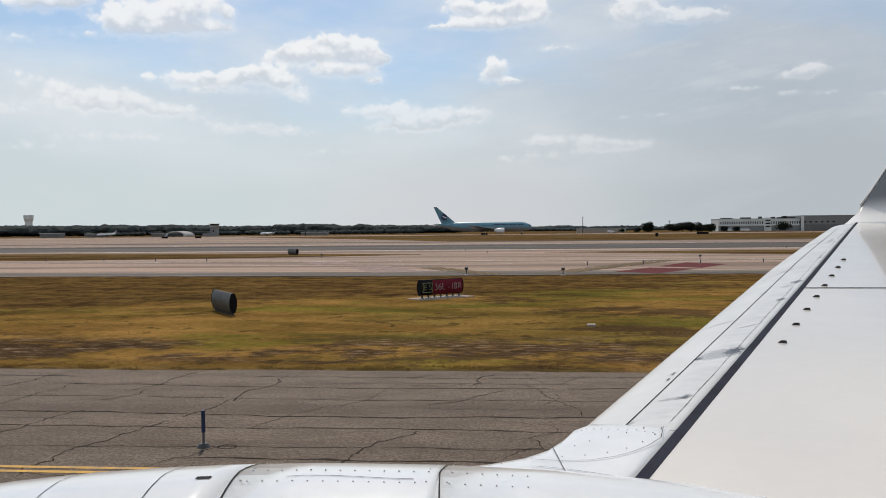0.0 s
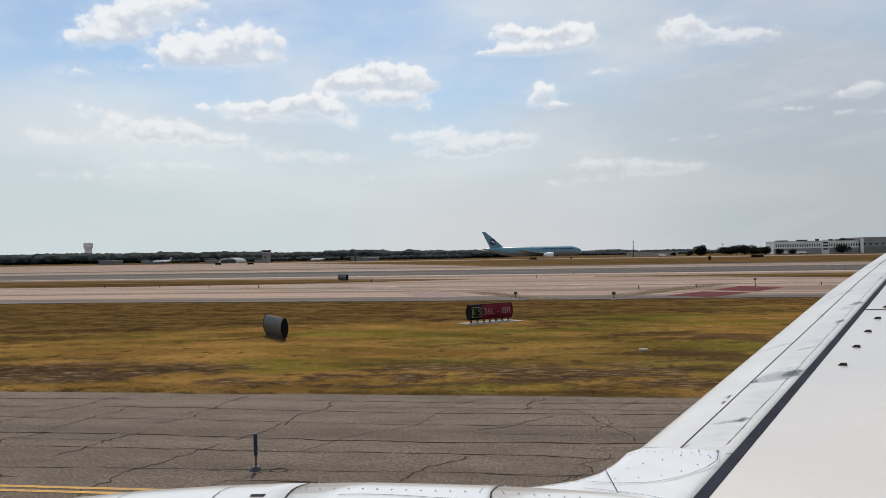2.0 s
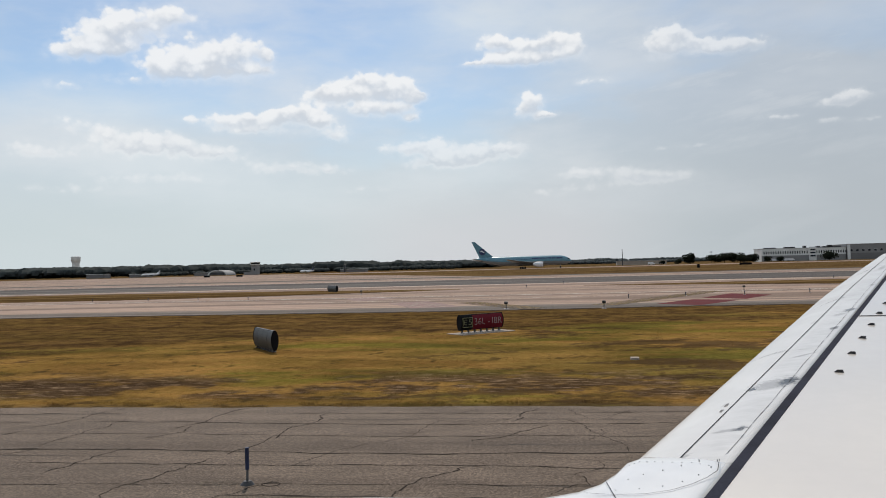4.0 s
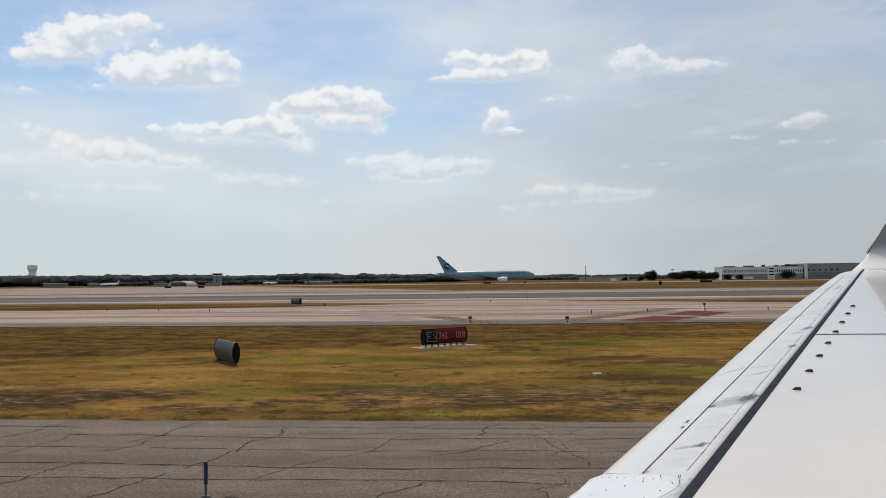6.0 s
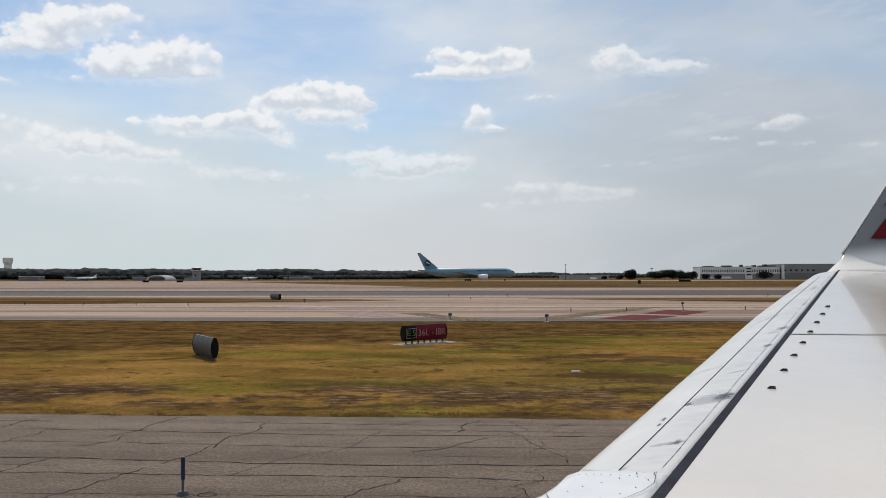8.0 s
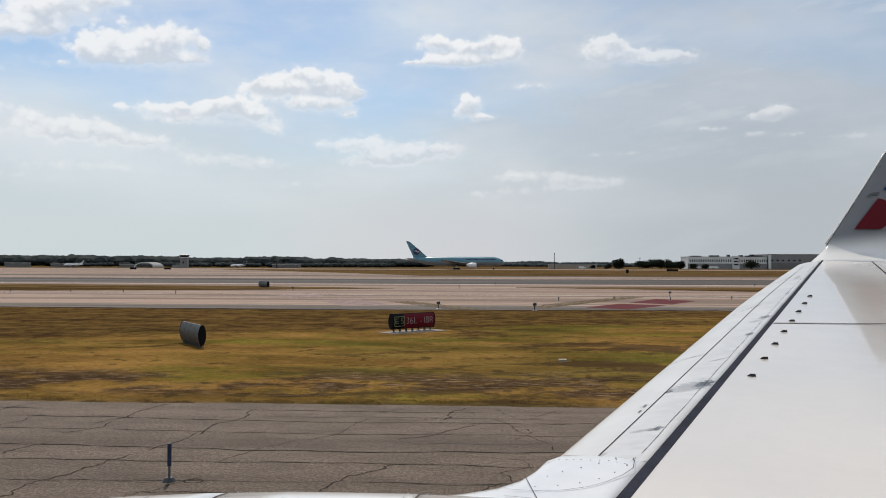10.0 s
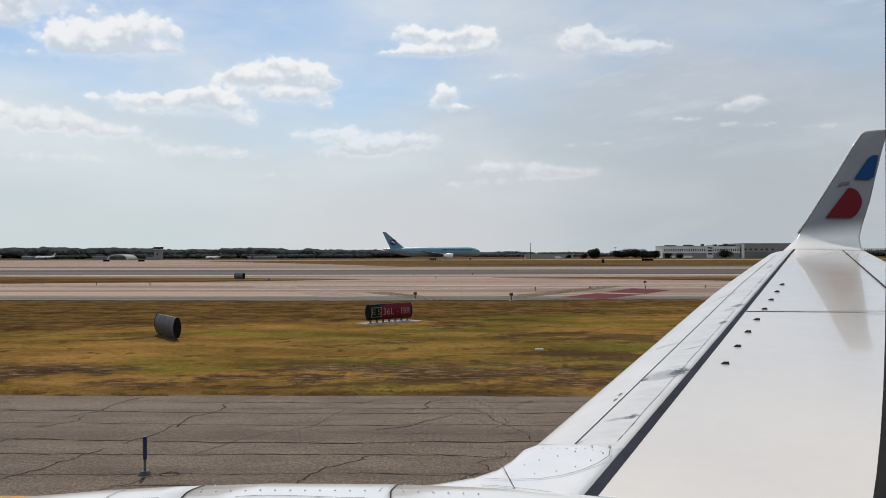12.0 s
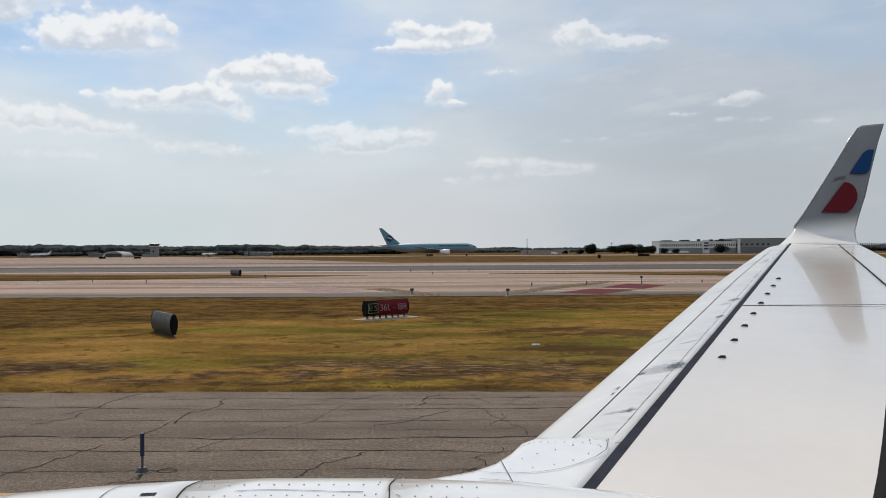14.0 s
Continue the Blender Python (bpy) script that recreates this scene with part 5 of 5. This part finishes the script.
# ---- the wide-body airliner ----
def jet(name, label, length, at, turn, upper, lower, fin_mat, radius, gear=True, detail=True, cowl=None, tail_t=False):
    """Airliner with nose towards +x, on its wheels."""
    ob = thing(name, label, "airplane", at=at, turn=turn)
    L, R = length, radius
    zc = R * 1.75
    st = ((0.0, 0.10, 0.55), (0.02, 0.20, 0.50), (0.08, 0.42, 0.38), (0.18, 0.75, 0.17), (0.28, 0.95, 0.03), (0.36, 1.0, 0.0), (0.60, 1.0, 0.0), (0.84, 1.0, 0.0),
          (0.90, 0.95, -0.03), (0.94, 0.82, -0.09), (0.97, 0.60, -0.17), (0.99, 0.34, -0.24), (1.0, 0.10, -0.27))
    up, lo = [], []
    for s, k, dz in st:
        x = -L / 2 + L * s
        z = zc + dz * R
        n = 14
        up.append([(x, R * k * math.cos(a), z + R * k * math.sin(a)) for a in [radians(-12) + radians(204) * i / n for i in range(n + 1)]])
        lo.append([(x, R * k * math.cos(a), z + R * k * math.sin(a)) for a in [radians(192) + radians(156) * i / n for i in range(n + 1)]])
    part("upper_fuselage", loft(up, close=False), upper, ob, smooth=True)
    part("belly", loft(lo, close=False), lower, ob, smooth=True)

    def wing(y_sign, nm, root, tip, zr, zt, mat, t=0.09):
        (xa, xb, yr), (xc, xd, yt) = root, tip
        rings = []
        for k in (0.0, 0.33, 0.7, 1.0):
            le, te = xa + (xc - xa) * k, xb + (xd - xb) * k
            y, z = (yr + (yt - yr) * k) * y_sign, zr + (zt - zr) * k ** 1.3
            h = t * (le - te)
            rings.append([(le, y, z), (le - 0.25 * (le - te), y, z + h / 2), (te, y, z + 0.02), (le - 0.3 * (le - te), y, z - h / 2)])
        part(nm, loft(rings), mat, ob)

    for s in (-1, 1):
        wing(s, "wing", (0.19 * L, -0.04 * L, 0.7 * R), (-0.10 * L, -0.145 * L, 0.46 * L), zc - 0.55 * R, zc + 0.25 * R, SILVER)
        zt = zc + R * 3.1 if tail_t else zc + 0.25 * R
        wing(s, "stabilizer", (-0.40 * L, -0.475 * L, 0.0 if tail_t else 0.4 * R), (-0.465 * L, -0.50 * L, 0.16 * L), zt, zt + 0.3 * R, lower, 0.08)
        if not tail_t:
            ex, ey, ez = 0.165 * L, 0.15 * L, zc - 0.85 * R
            r = 0.56 * R
        else:
            ex, ey, ez = -0.30 * L, R * 1.5, zc + 0.4 * R
            r = 0.42 * R
        rings = [[(ex + q * L, s * ey + r * k * math.cos(a), ez + r * k * math.sin(a)) for a in [2 * math.pi * i / 18 for i in range(18)]]
                 for q, k in ((0.05, 0.80), (0.052, 0.9), (0.045, 1.0), (0.0, 1.0), (-0.03, 0.72), (-0.05, 0.4))]
        eng = part("engine", loft(rings), cowl or ENGINE_WHITE, ob, smooth=True)
        part("inlet", rod(bmesh.new(), (ex + 0.049 * L, s * ey, ez), (ex + 0.0545 * L, s * ey, ez), r * 0.72, n=18), DARK, eng)
    top = zc + R * (4.25 if not tail_t else 3.2)
    fin = [(-0.29 * L, 0, zc + R * 0.93), (-0.478 * L, 0, top), (-0.512 * L, 0, top + 0.1), (-0.43 * L, 0, zc + R * 0.7)]
    f = part("tail_fin", loft([[(x, -0.05 * R, z) for x, y, z in fin], [(x, 0.05 * R, z) for x, y, z in fin]]), fin_mat, ob)
    if gear:
        for gx, gy, n in ((0.39 * L, 0.0, 1), (0.01 * L, 0.55 * R, 3), (0.01 * L, -0.55 * R, 3)):
            g = part("landing_gear", rod(bmesh.new(), (gx, gy, 0.3 * R), (gx, gy, zc - 0.7 * R), 0.05 * R), METAL, ob)
            for i in range(n):
                wx = gx + (i - (n - 1) / 2) * 0.48 * R
                for s in (-1, 1):
                    part("wheel", rod(bmesh.new(), (wx, gy + s * 0.1 * R, 0.21 * R), (wx, gy + s * 0.28 * R, 0.21 * R), 0.21 * R, n=16), RUBBER, g)
    if detail:
        for k in range(46):
            x = 0.36 * L - k * 0.0165 * L
            if -0.1 * L > x:
                break
            part("window", boxes((x - 0.12, x + 0.12, -R * 1.004, -R * 0.96, zc + 0.18 * R, zc + 0.30 * R)), NAVY, ob)
        for x0, x1 in ((0.105, 0.175), (0.182, 0.235), (0.242, 0.26), (0.268, 0.30), (0.308, 0.34), (0.35, 0.41)):
            bm = loft([[(x0 * L, -R * math.cos(e) * 1.004, zc + R * math.sin(e)), (x1 * L, -R * math.cos(e) * 1.004, zc + R * math.sin(e)),
                        (x1 * L, -R * math.cos(e) * 0.99, zc + R * math.sin(e)), (x0 * L, -R * math.cos(e) * 0.99, zc + R * math.sin(e))] for e in (radians(20), radians(27), radians(33))])
            part("lettering_bar", bm, NAVY, ob)
        part("cockpit_glass", boxes((0.465 * L, 0.482 * L, -0.55 * R, 0.55 * R, zc + 0.12 * R, zc + 0.34 * R), bevel=0.1), GLASS_DARK, ob)
        cx, cz, r = -0.402 * L, zc + R * 2.05, 0.70 * R
        circ = [(cx + r * math.cos(a), -0.056 * R, cz + r * math.sin(a)) for a in [2 * math.pi * i / 28 for i in range(28)]]
        part("emblem_disc", plate(circ, 0.03, (0, -1, 0)), NAVY, f)
        swirl = [(cx - r * 0.75, -0.064 * R, cz + r * 0.1), (cx - r * 0.2, -0.064 * R, cz + r * 0.45), (cx + r * 0.35, -0.064 * R, cz + r * 0.0), (cx + r * 0.8, -0.064 * R, cz + r * 0.2),
                 (cx + r * 0.45, -0.064 * R, cz - r * 0.35), (cx - r * 0.1, -0.064 * R, cz + r * 0.1)]
        part("emblem_swirl", plate(swirl, 0.03, (0, -1, 0)), ENGINE_WHITE, f)
    return ob


jet("wide_body_airliner", "light blue wide-body airliner with silver belly taxiing on the far pavement", 64.5, (-19.3, 540.0, 0.0), 0, SKYBLUE, SILVER, SKYBLUE, 3.1)
jet("parked_jet", "small white business jet parked by the trees", 15.0, (-330.0, 640.0, 0.0), 200, ENGINE_WHITE, SILVER, ENGINE_WHITE, 1.1, detail=False, tail_t=True)
jet("parked_jet", "small white business jet parked by the trees", 13.0, (-196.0, 640.0, 0.0), 170, ENGINE_WHITE, ENGINE_WHITE, NAVY, 1.0, detail=False, tail_t=True)


# ---- far buildings ----
def shed(name, label, x, y, w_, d_, h_, mat, turn=0.0, roof=None):
    ob = thing(name, label, "building", at=(x, y, -0.05), turn=turn)
    part("wall", boxes((-w_ / 2, w_ / 2, 0, d_, 0, h_)), mat, ob)
    part("roof", boxes((-w_ / 2 - 0.3, w_ / 2 + 0.3, -0.3, d_ + 0.3, h_, h_ + 0.35)), roof or ROOF, ob)
    return ob


hangar = shed("hangar", "large grey flat-roofed hangar with a row of dark windows", 271.0, 700, 65.0, 45, 12.4, WALL_GREY)
part("lower_cladding", boxes((-30.0, 32.6, -0.12, 0.0, 0.0, 5.2)), WALL_DARK, hangar)
part("corner_strip", boxes((-32.6, -30.2, -0.14, 0.0, 0.0, 12.3)), WALL_PALE, hangar)
for i in range(6):
    x = -29.5 + i * 4.6
    wn = part("window", boxes((x - 0.9, x + 0.9, -0.10, 0.05, 6.7, 8.3)), GLASS_DARK, hangar)
    part("frame", boxes((x - 1.0, x + 1.0, -0.16, -0.02, 8.3, 8.42)), WALL_PALE, wn)
offices = shed("office_block", "long pale office block with narrow dark windows", 205.0, 702, 66.0, 25, 10.2, WALL_PALE)
part("lower_wall", boxes((-33, 33, -0.15, 0, 0, 4.6)), WALL_GREY, offices)
for i in range(105):
    x = -31 + i * 1.88
    if 4.5 < x < 9.5:
        continue
    part("window", boxes((x - 0.42, x + 0.42, -0.10, 0.05, 5.9, 8.1)), GLASS_DARK, offices)
part("stair_tower", boxes((4.2, 9.8, -1.2, 0, 0, 11.2)), WALL_PALE, offices)
for z in (3.2, 5.8, 8.2):
    part("tower_window", boxes((5.0, 9.0, -1.3, -1.15, z, z + 1.2)), GLASS_DARK, offices)
for x0, x1, h in ((-30, -21, 0.8), (-14, -6, 1.1), (1, 3, 1.7), (11, 14, 1.3), (16, 30, 1.0), (20, 23, 1.9)):
    part("roof_unit", boxes((x0, x1, 2, 6, 10.5, 10.5 + h), bevel=0.05), DARK, offices)
shed("low_shed", "long low tan shed on the far side", 74.0, 690, 40, 12, 3.2, PAD)
shed("low_shed", "long low dark shed with a white roof before the trees", -352.0, 660, 16, 10, 2.6, WALL_DARK, roof=WALL_PALE)
shed("low_shed", "dark shed with a white roof before the trees", -394.0, 665, 17, 10, 3.4, WALL_DARK, roof=WALL_PALE)
shed("low_shed", "low dark shed before the trees", -300.0, 672, 14, 10, 2.4, WALL_DARK)
shed("low_shed", "long low pale shed before the trees", -168.0, 680, 22, 10, 2.4, WALL_DARK, roof=WALL_PALE)
arch = thing("arched_hangar", "white arched hangar before the trees", "building", at=(-284.0, 668, -0.05))
prof = [(math.cos(a) * 8.8, 0, math.sin(a) * 4.4) for a in [math.pi * i / 18 for i in range(19)]]
part("vault", loft([prof, [(x, 20, z) for x, _, z in prof]]), WALL_GREY, arch)
part("door", boxes((-6.6, 6.6, -0.15, 0, 0, 2.7)), GLASS_DARK, arch)
part("roof_edge", loft([[(x * k, -0.2, z * k) for x, _, z in prof] for k in (1.0, 0.9)], close=False), WALL_PALE, arch)

tower = thing("control_tower", "squat grey control tower with a wider dark cab", "tower", at=(-243.2, 650, -0.05))
tower.scale = (0.95, 0.95, 0.86)
rings = [[(s * math.cos(a), s * math.sin(a), z) for a in [math.pi / 4 + math.pi / 2 * i for i in range(4)]] for s, z in ((4.1, 0), (3.9, 9.0))]
part("shaft", loft(rings), WALL_GREY, tower)
rings = [[(s * math.cos(a), s * math.sin(a), z) for a in [math.pi / 8 + math.pi / 4 * i for i in range(8)]] for s, z in ((3.2, 9.0), (4.3, 9.5), (4.3, 10.0))]
part("gallery", loft(rings), WALL_PALE, tower)
rings = [[(s * math.cos(a), s * math.sin(a), z) for a in [math.pi / 8 + math.pi / 4 * i for i in range(8)]] for s, z in ((3.6, 10.0), (4.2, 11.7))]
part("cab_glass", loft(rings), GLASS_DARK, tower)
rings = [[(s * math.cos(a), s * math.sin(a), z) for a in [math.pi / 8 + math.pi / 4 * i for i in range(8)]] for s, z in ((4.6, 11.7), (4.6, 12.1), (2.0, 12.5))]
part("cab_roof", loft(rings), WALL_PALE, tower)
part("annex", boxes((-10, -3, -2, 4, 0, 2.8)), WALL_GREY, tower)
part("shaft_window", boxes((-0.6, 0.6, -2.9, -2.5, 4.0, 6.0)), GLASS_DARK, tower)

tank = thing("water_tower", "pale round water tower above far trees", "water tower", at=(-929.5, 1500, -0.05))
rings = [[(r * math.cos(a), r * math.sin(a), z) for a in [2 * math.pi * i / 28 for i in range(28)]] for r, z in
         ((7.2, 0), (6.8, 26), (8.3, 30), (8.9, 31.5), (8.9, 38), (8.2, 39.2), (3.0, 39.8))]
part("shaft_and_tank", loft(rings), WALL_PALE, tank)
rings = [[(r * math.cos(a), r * math.sin(a), z) for a in [2 * math.pi * i / 28 for i in range(28)]] for r, z in ((9.0, 36.6), (9.05, 36.9), (9.05, 38.2), (8.3, 39.3))]
part("rim_band", loft(rings, caps=False), WALL_PALE, tank)


def pole(x, y, h, r, label, head):
    ob = thing("light_mast", label, "mast", at=(x, y, -0.05))
    part("shaft", rod(bmesh.new(), (0, 0, 0), (0, 0, h), r, r * 0.55), DARK, ob)
    part("head", boxes((-head, head, -0.3, 0.3, h - 0.5, h), bevel=0.05), DARK, ob)


pole(50.8, 600, 11.8, 0.32, "thin dark mast standing alone on the grass", 0.35)
pole(122.0, 650, 9.0, 0.16, "tall floodlight pole near the trees", 0.9)
pole(-170.0, 660, 6.5, 0.9, "pale stub tower before the trees", 1.0)


def van(x, y, turn=0.0):
    ob = thing("service_van", "small white service vehicle parked far away", "van", at=(x, y, 0.0), turn=turn)
    bm = boxes((-2.4, 1.4, -0.95, 0.95, 0.45, 2.2), (1.2, 2.5, -0.9, 0.9, 0.45, 1.5), bevel=0.12)
    part("body", bm, ENGINE_WHITE, ob)
    part("windscreen", boxes((1.25, 1.46, -0.8, 0.8, 1.45, 2.05)), GLASS_DARK, ob)
    for wx in (-1.6, 1.7):
        for s in (-1, 1):
            part("wheel", rod(bmesh.new(), (wx, s * 0.7, 0.36), (wx, s * 0.98, 0.36), 0.36, n=14), RUBBER, ob)


for x, y, t in ((178, 690, 0), (187, 688, 180), (71, 600, 0), (192, 690, 10)):
    van(x, y, t)


# ---- trees ----
def crown_points(r, count, sx, sz, seed):
    """Leaf clumps over a lumpy crown made of several lobes."""
    g = random.Random(seed)
    lobes = [(g.uniform(-0.5, 0.5) * sx, g.uniform(-0.5, 0.5) * sx, g.uniform(-0.3, 0.45) * sz, g.uniform(0.45, 0.7)) for _ in range(7)]
    out = []
    for _ in range(count):
        lx, ly, lz, lr = g.choice(lobes)
        v = Vector((g.gauss(0, 1), g.gauss(0, 1), g.gauss(0, 1))).normalized() * g.random() ** 0.35
        out.append((lx + v.x * lr * sx, ly + v.y * lr * sx, lz + v.z * lr * sz))
    return out


def leaf_mesh(centres, size, seed):
    g = np.random.default_rng(seed)
    c = np.array(centres, dtype=np.float32)
    n = len(c)
    u = g.normal(0, 1, (n, 3))
    v = g.normal(0, 1, (n, 3))
    u /= np.linalg.norm(u, axis=1)[:, None]
    v -= u * np.sum(u * v, axis=1)[:, None]
    v /= np.linalg.norm(v, axis=1)[:, None]
    s = (size * (0.6 + 0.8 * g.random(n)))[:, None]
    co = np.stack([c - u * s, c + v * s * 0.7, c + u * s, c - v * s * 0.7], 1).reshape(-1, 3)
    me = bpy.data.meshes.new("crown")
    me.vertices.add(4 * n)
    me.vertices.foreach_set("co", co.astype(np.float32).ravel())
    me.loops.add(4 * n)
    me.loops.foreach_set("vertex_index", np.arange(4 * n, dtype=np.int32))
    me.polygons.add(n)
    me.polygons.foreach_set("loop_start", np.arange(0, 4 * n, 4, dtype=np.int32))
    me.update(calc_edges=True)
    return me


def tree(x, y, h, wdt, seed):
    ob = thing("tree", "dark leafy tree standing on the far edge", "tree", "trees before the hangar", at=(x, y, -0.05))
    bm = bmesh.new()
    rod(bm, (0, 0, 0), (0.1, 0, h * 0.45), h * 0.035, h * 0.02, 8)
    g = random.Random(seed)
    for i in range(5):
        a = g.uniform(0, 6.28)
        rod(bm, (0.05, 0, h * (0.28 + 0.03 * i)), (math.cos(a) * wdt * 0.3, math.sin(a) * wdt * 0.3, h * (0.55 + 0.06 * i)), h * 0.014, h * 0.005, 6)
    part("trunk", bm, BARK, ob)
    me = leaf_mesh([(px, py, max(0.2, pz + h * 0.47)) for px, py, pz in crown_points(1, 2200, wdt / 1.9, h * 0.52, seed)], h * 0.05, seed)
    me.materials.append(LEAF)
    cr = new("crown", me)
    cr.parent = ob


for i, (x, y, h, wd) in enumerate(((104.5, 650, 8.8, 9.5), (98.0, 655, 4.5, 6.0), (124.5, 652, 7.6, 13.0), (132.0, 650, 8.8, 15.0), (140.0, 655, 8.2, 14.0), (147.0, 650, 9.2, 14.5),
                                   (154.0, 656, 7.0, 9.0), (217.5, 680, 7.8, 12.0), (168.0, 668, 5.0, 7.0), (182.0, 684, 4.6, 6.0), (310.0, 690, 7.0, 11.0), (322.0, 700, 6.4, 12.0),
                                   (86.0, 660, 3.4, 5.0), (336.0, 690, 6.0, 12.0))):
    tree(x, y, h, wd, 40 + i)


def woods(name, x0, x1, y, h, jitter, count, clump, mat, label, seed):
    """Unbroken far woodland as one mesh: lumpy rounded crowns under a skin of leaf clumps."""
    g = random.Random(seed)
    ball = bmesh.new()
    bmesh.ops.create_icosphere(ball, subdivisions=2, radius=1.0)
    ball.verts.ensure_lookup_table()
    unit = [v.co.copy() for v in ball.verts]
    tris = [[v.index for v in f.verts] for f in ball.faces]
    ball.free()
    co, faces, pts = [], [], []
    for i in range(count):
        x = x0 + (x1 - x0) * (i + g.random()) / count
        fade = 0.86 + 0.26 * noise.noise((x / 90, seed, 0)) + 0.16 * noise.noise((x / 22, seed, 4))
        hh = h(x) * (fade + 0.10 * noise.noise((x / 7, seed, 8))) * g.uniform(0.93, 1.04)
        yy = y + g.uniform(-jitter, jitter)
        r = g.uniform(0.55, 0.85) * hh
        base = len(co)
        for v in unit:
            k = 1 + 0.30 * noise.noise((v.x * 1.6 + i * 7.1, v.y * 1.6, v.z * 1.6)) + 0.14 * noise.noise((v.x * 4 + i * 3.3, v.y * 4, v.z * 4))
            co.append((x + v.x * r * k, yy + v.y * r * k, max(-0.1, hh * 0.50 + v.z * hh * 0.46 * k)))
        faces += [[base + a for a in t] for t in tris]
        for _ in range(40):
            v = Vector((g.gauss(0, 1), g.gauss(0, 1), g.gauss(0, 1))).normalized() * g.uniform(0.9, 1.02)
            pts.append((x + v.x * r, yy + v.y * r, max(0.0, hh * 0.50 + v.z * hh * 0.46)))
    me = leaf_mesh(pts, clump * 0.55, seed)
    bm = bmesh.new()
    bm.from_mesh(me)
    me.clear_geometry()
    core = bpy.data.meshes.new(name)
    core.from_pydata(co, [], faces)
    bm.from_mesh(core)
    bm.to_mesh(me)
    bm.free()
    bpy.data.meshes.remove(core)
    me.materials.append(mat)
    return tagged(new(name, me), label, "woodland", "", "stuff")


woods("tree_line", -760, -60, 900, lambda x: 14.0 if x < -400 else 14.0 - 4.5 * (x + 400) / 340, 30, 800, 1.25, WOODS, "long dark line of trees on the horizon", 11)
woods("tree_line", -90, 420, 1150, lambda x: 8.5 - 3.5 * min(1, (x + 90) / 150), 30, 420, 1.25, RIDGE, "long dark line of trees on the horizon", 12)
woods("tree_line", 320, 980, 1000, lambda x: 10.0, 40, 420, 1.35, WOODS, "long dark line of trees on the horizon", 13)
woods("far_hills", -1900, 1900, 2300, lambda x: 13.0 if x < -200 else 11.0 + 3 * noise.noise((x / 300, 0, 0)), 60, 900, 2.5, RIDGE, "wooded rise on the horizon, coloured pale for haze", 14)
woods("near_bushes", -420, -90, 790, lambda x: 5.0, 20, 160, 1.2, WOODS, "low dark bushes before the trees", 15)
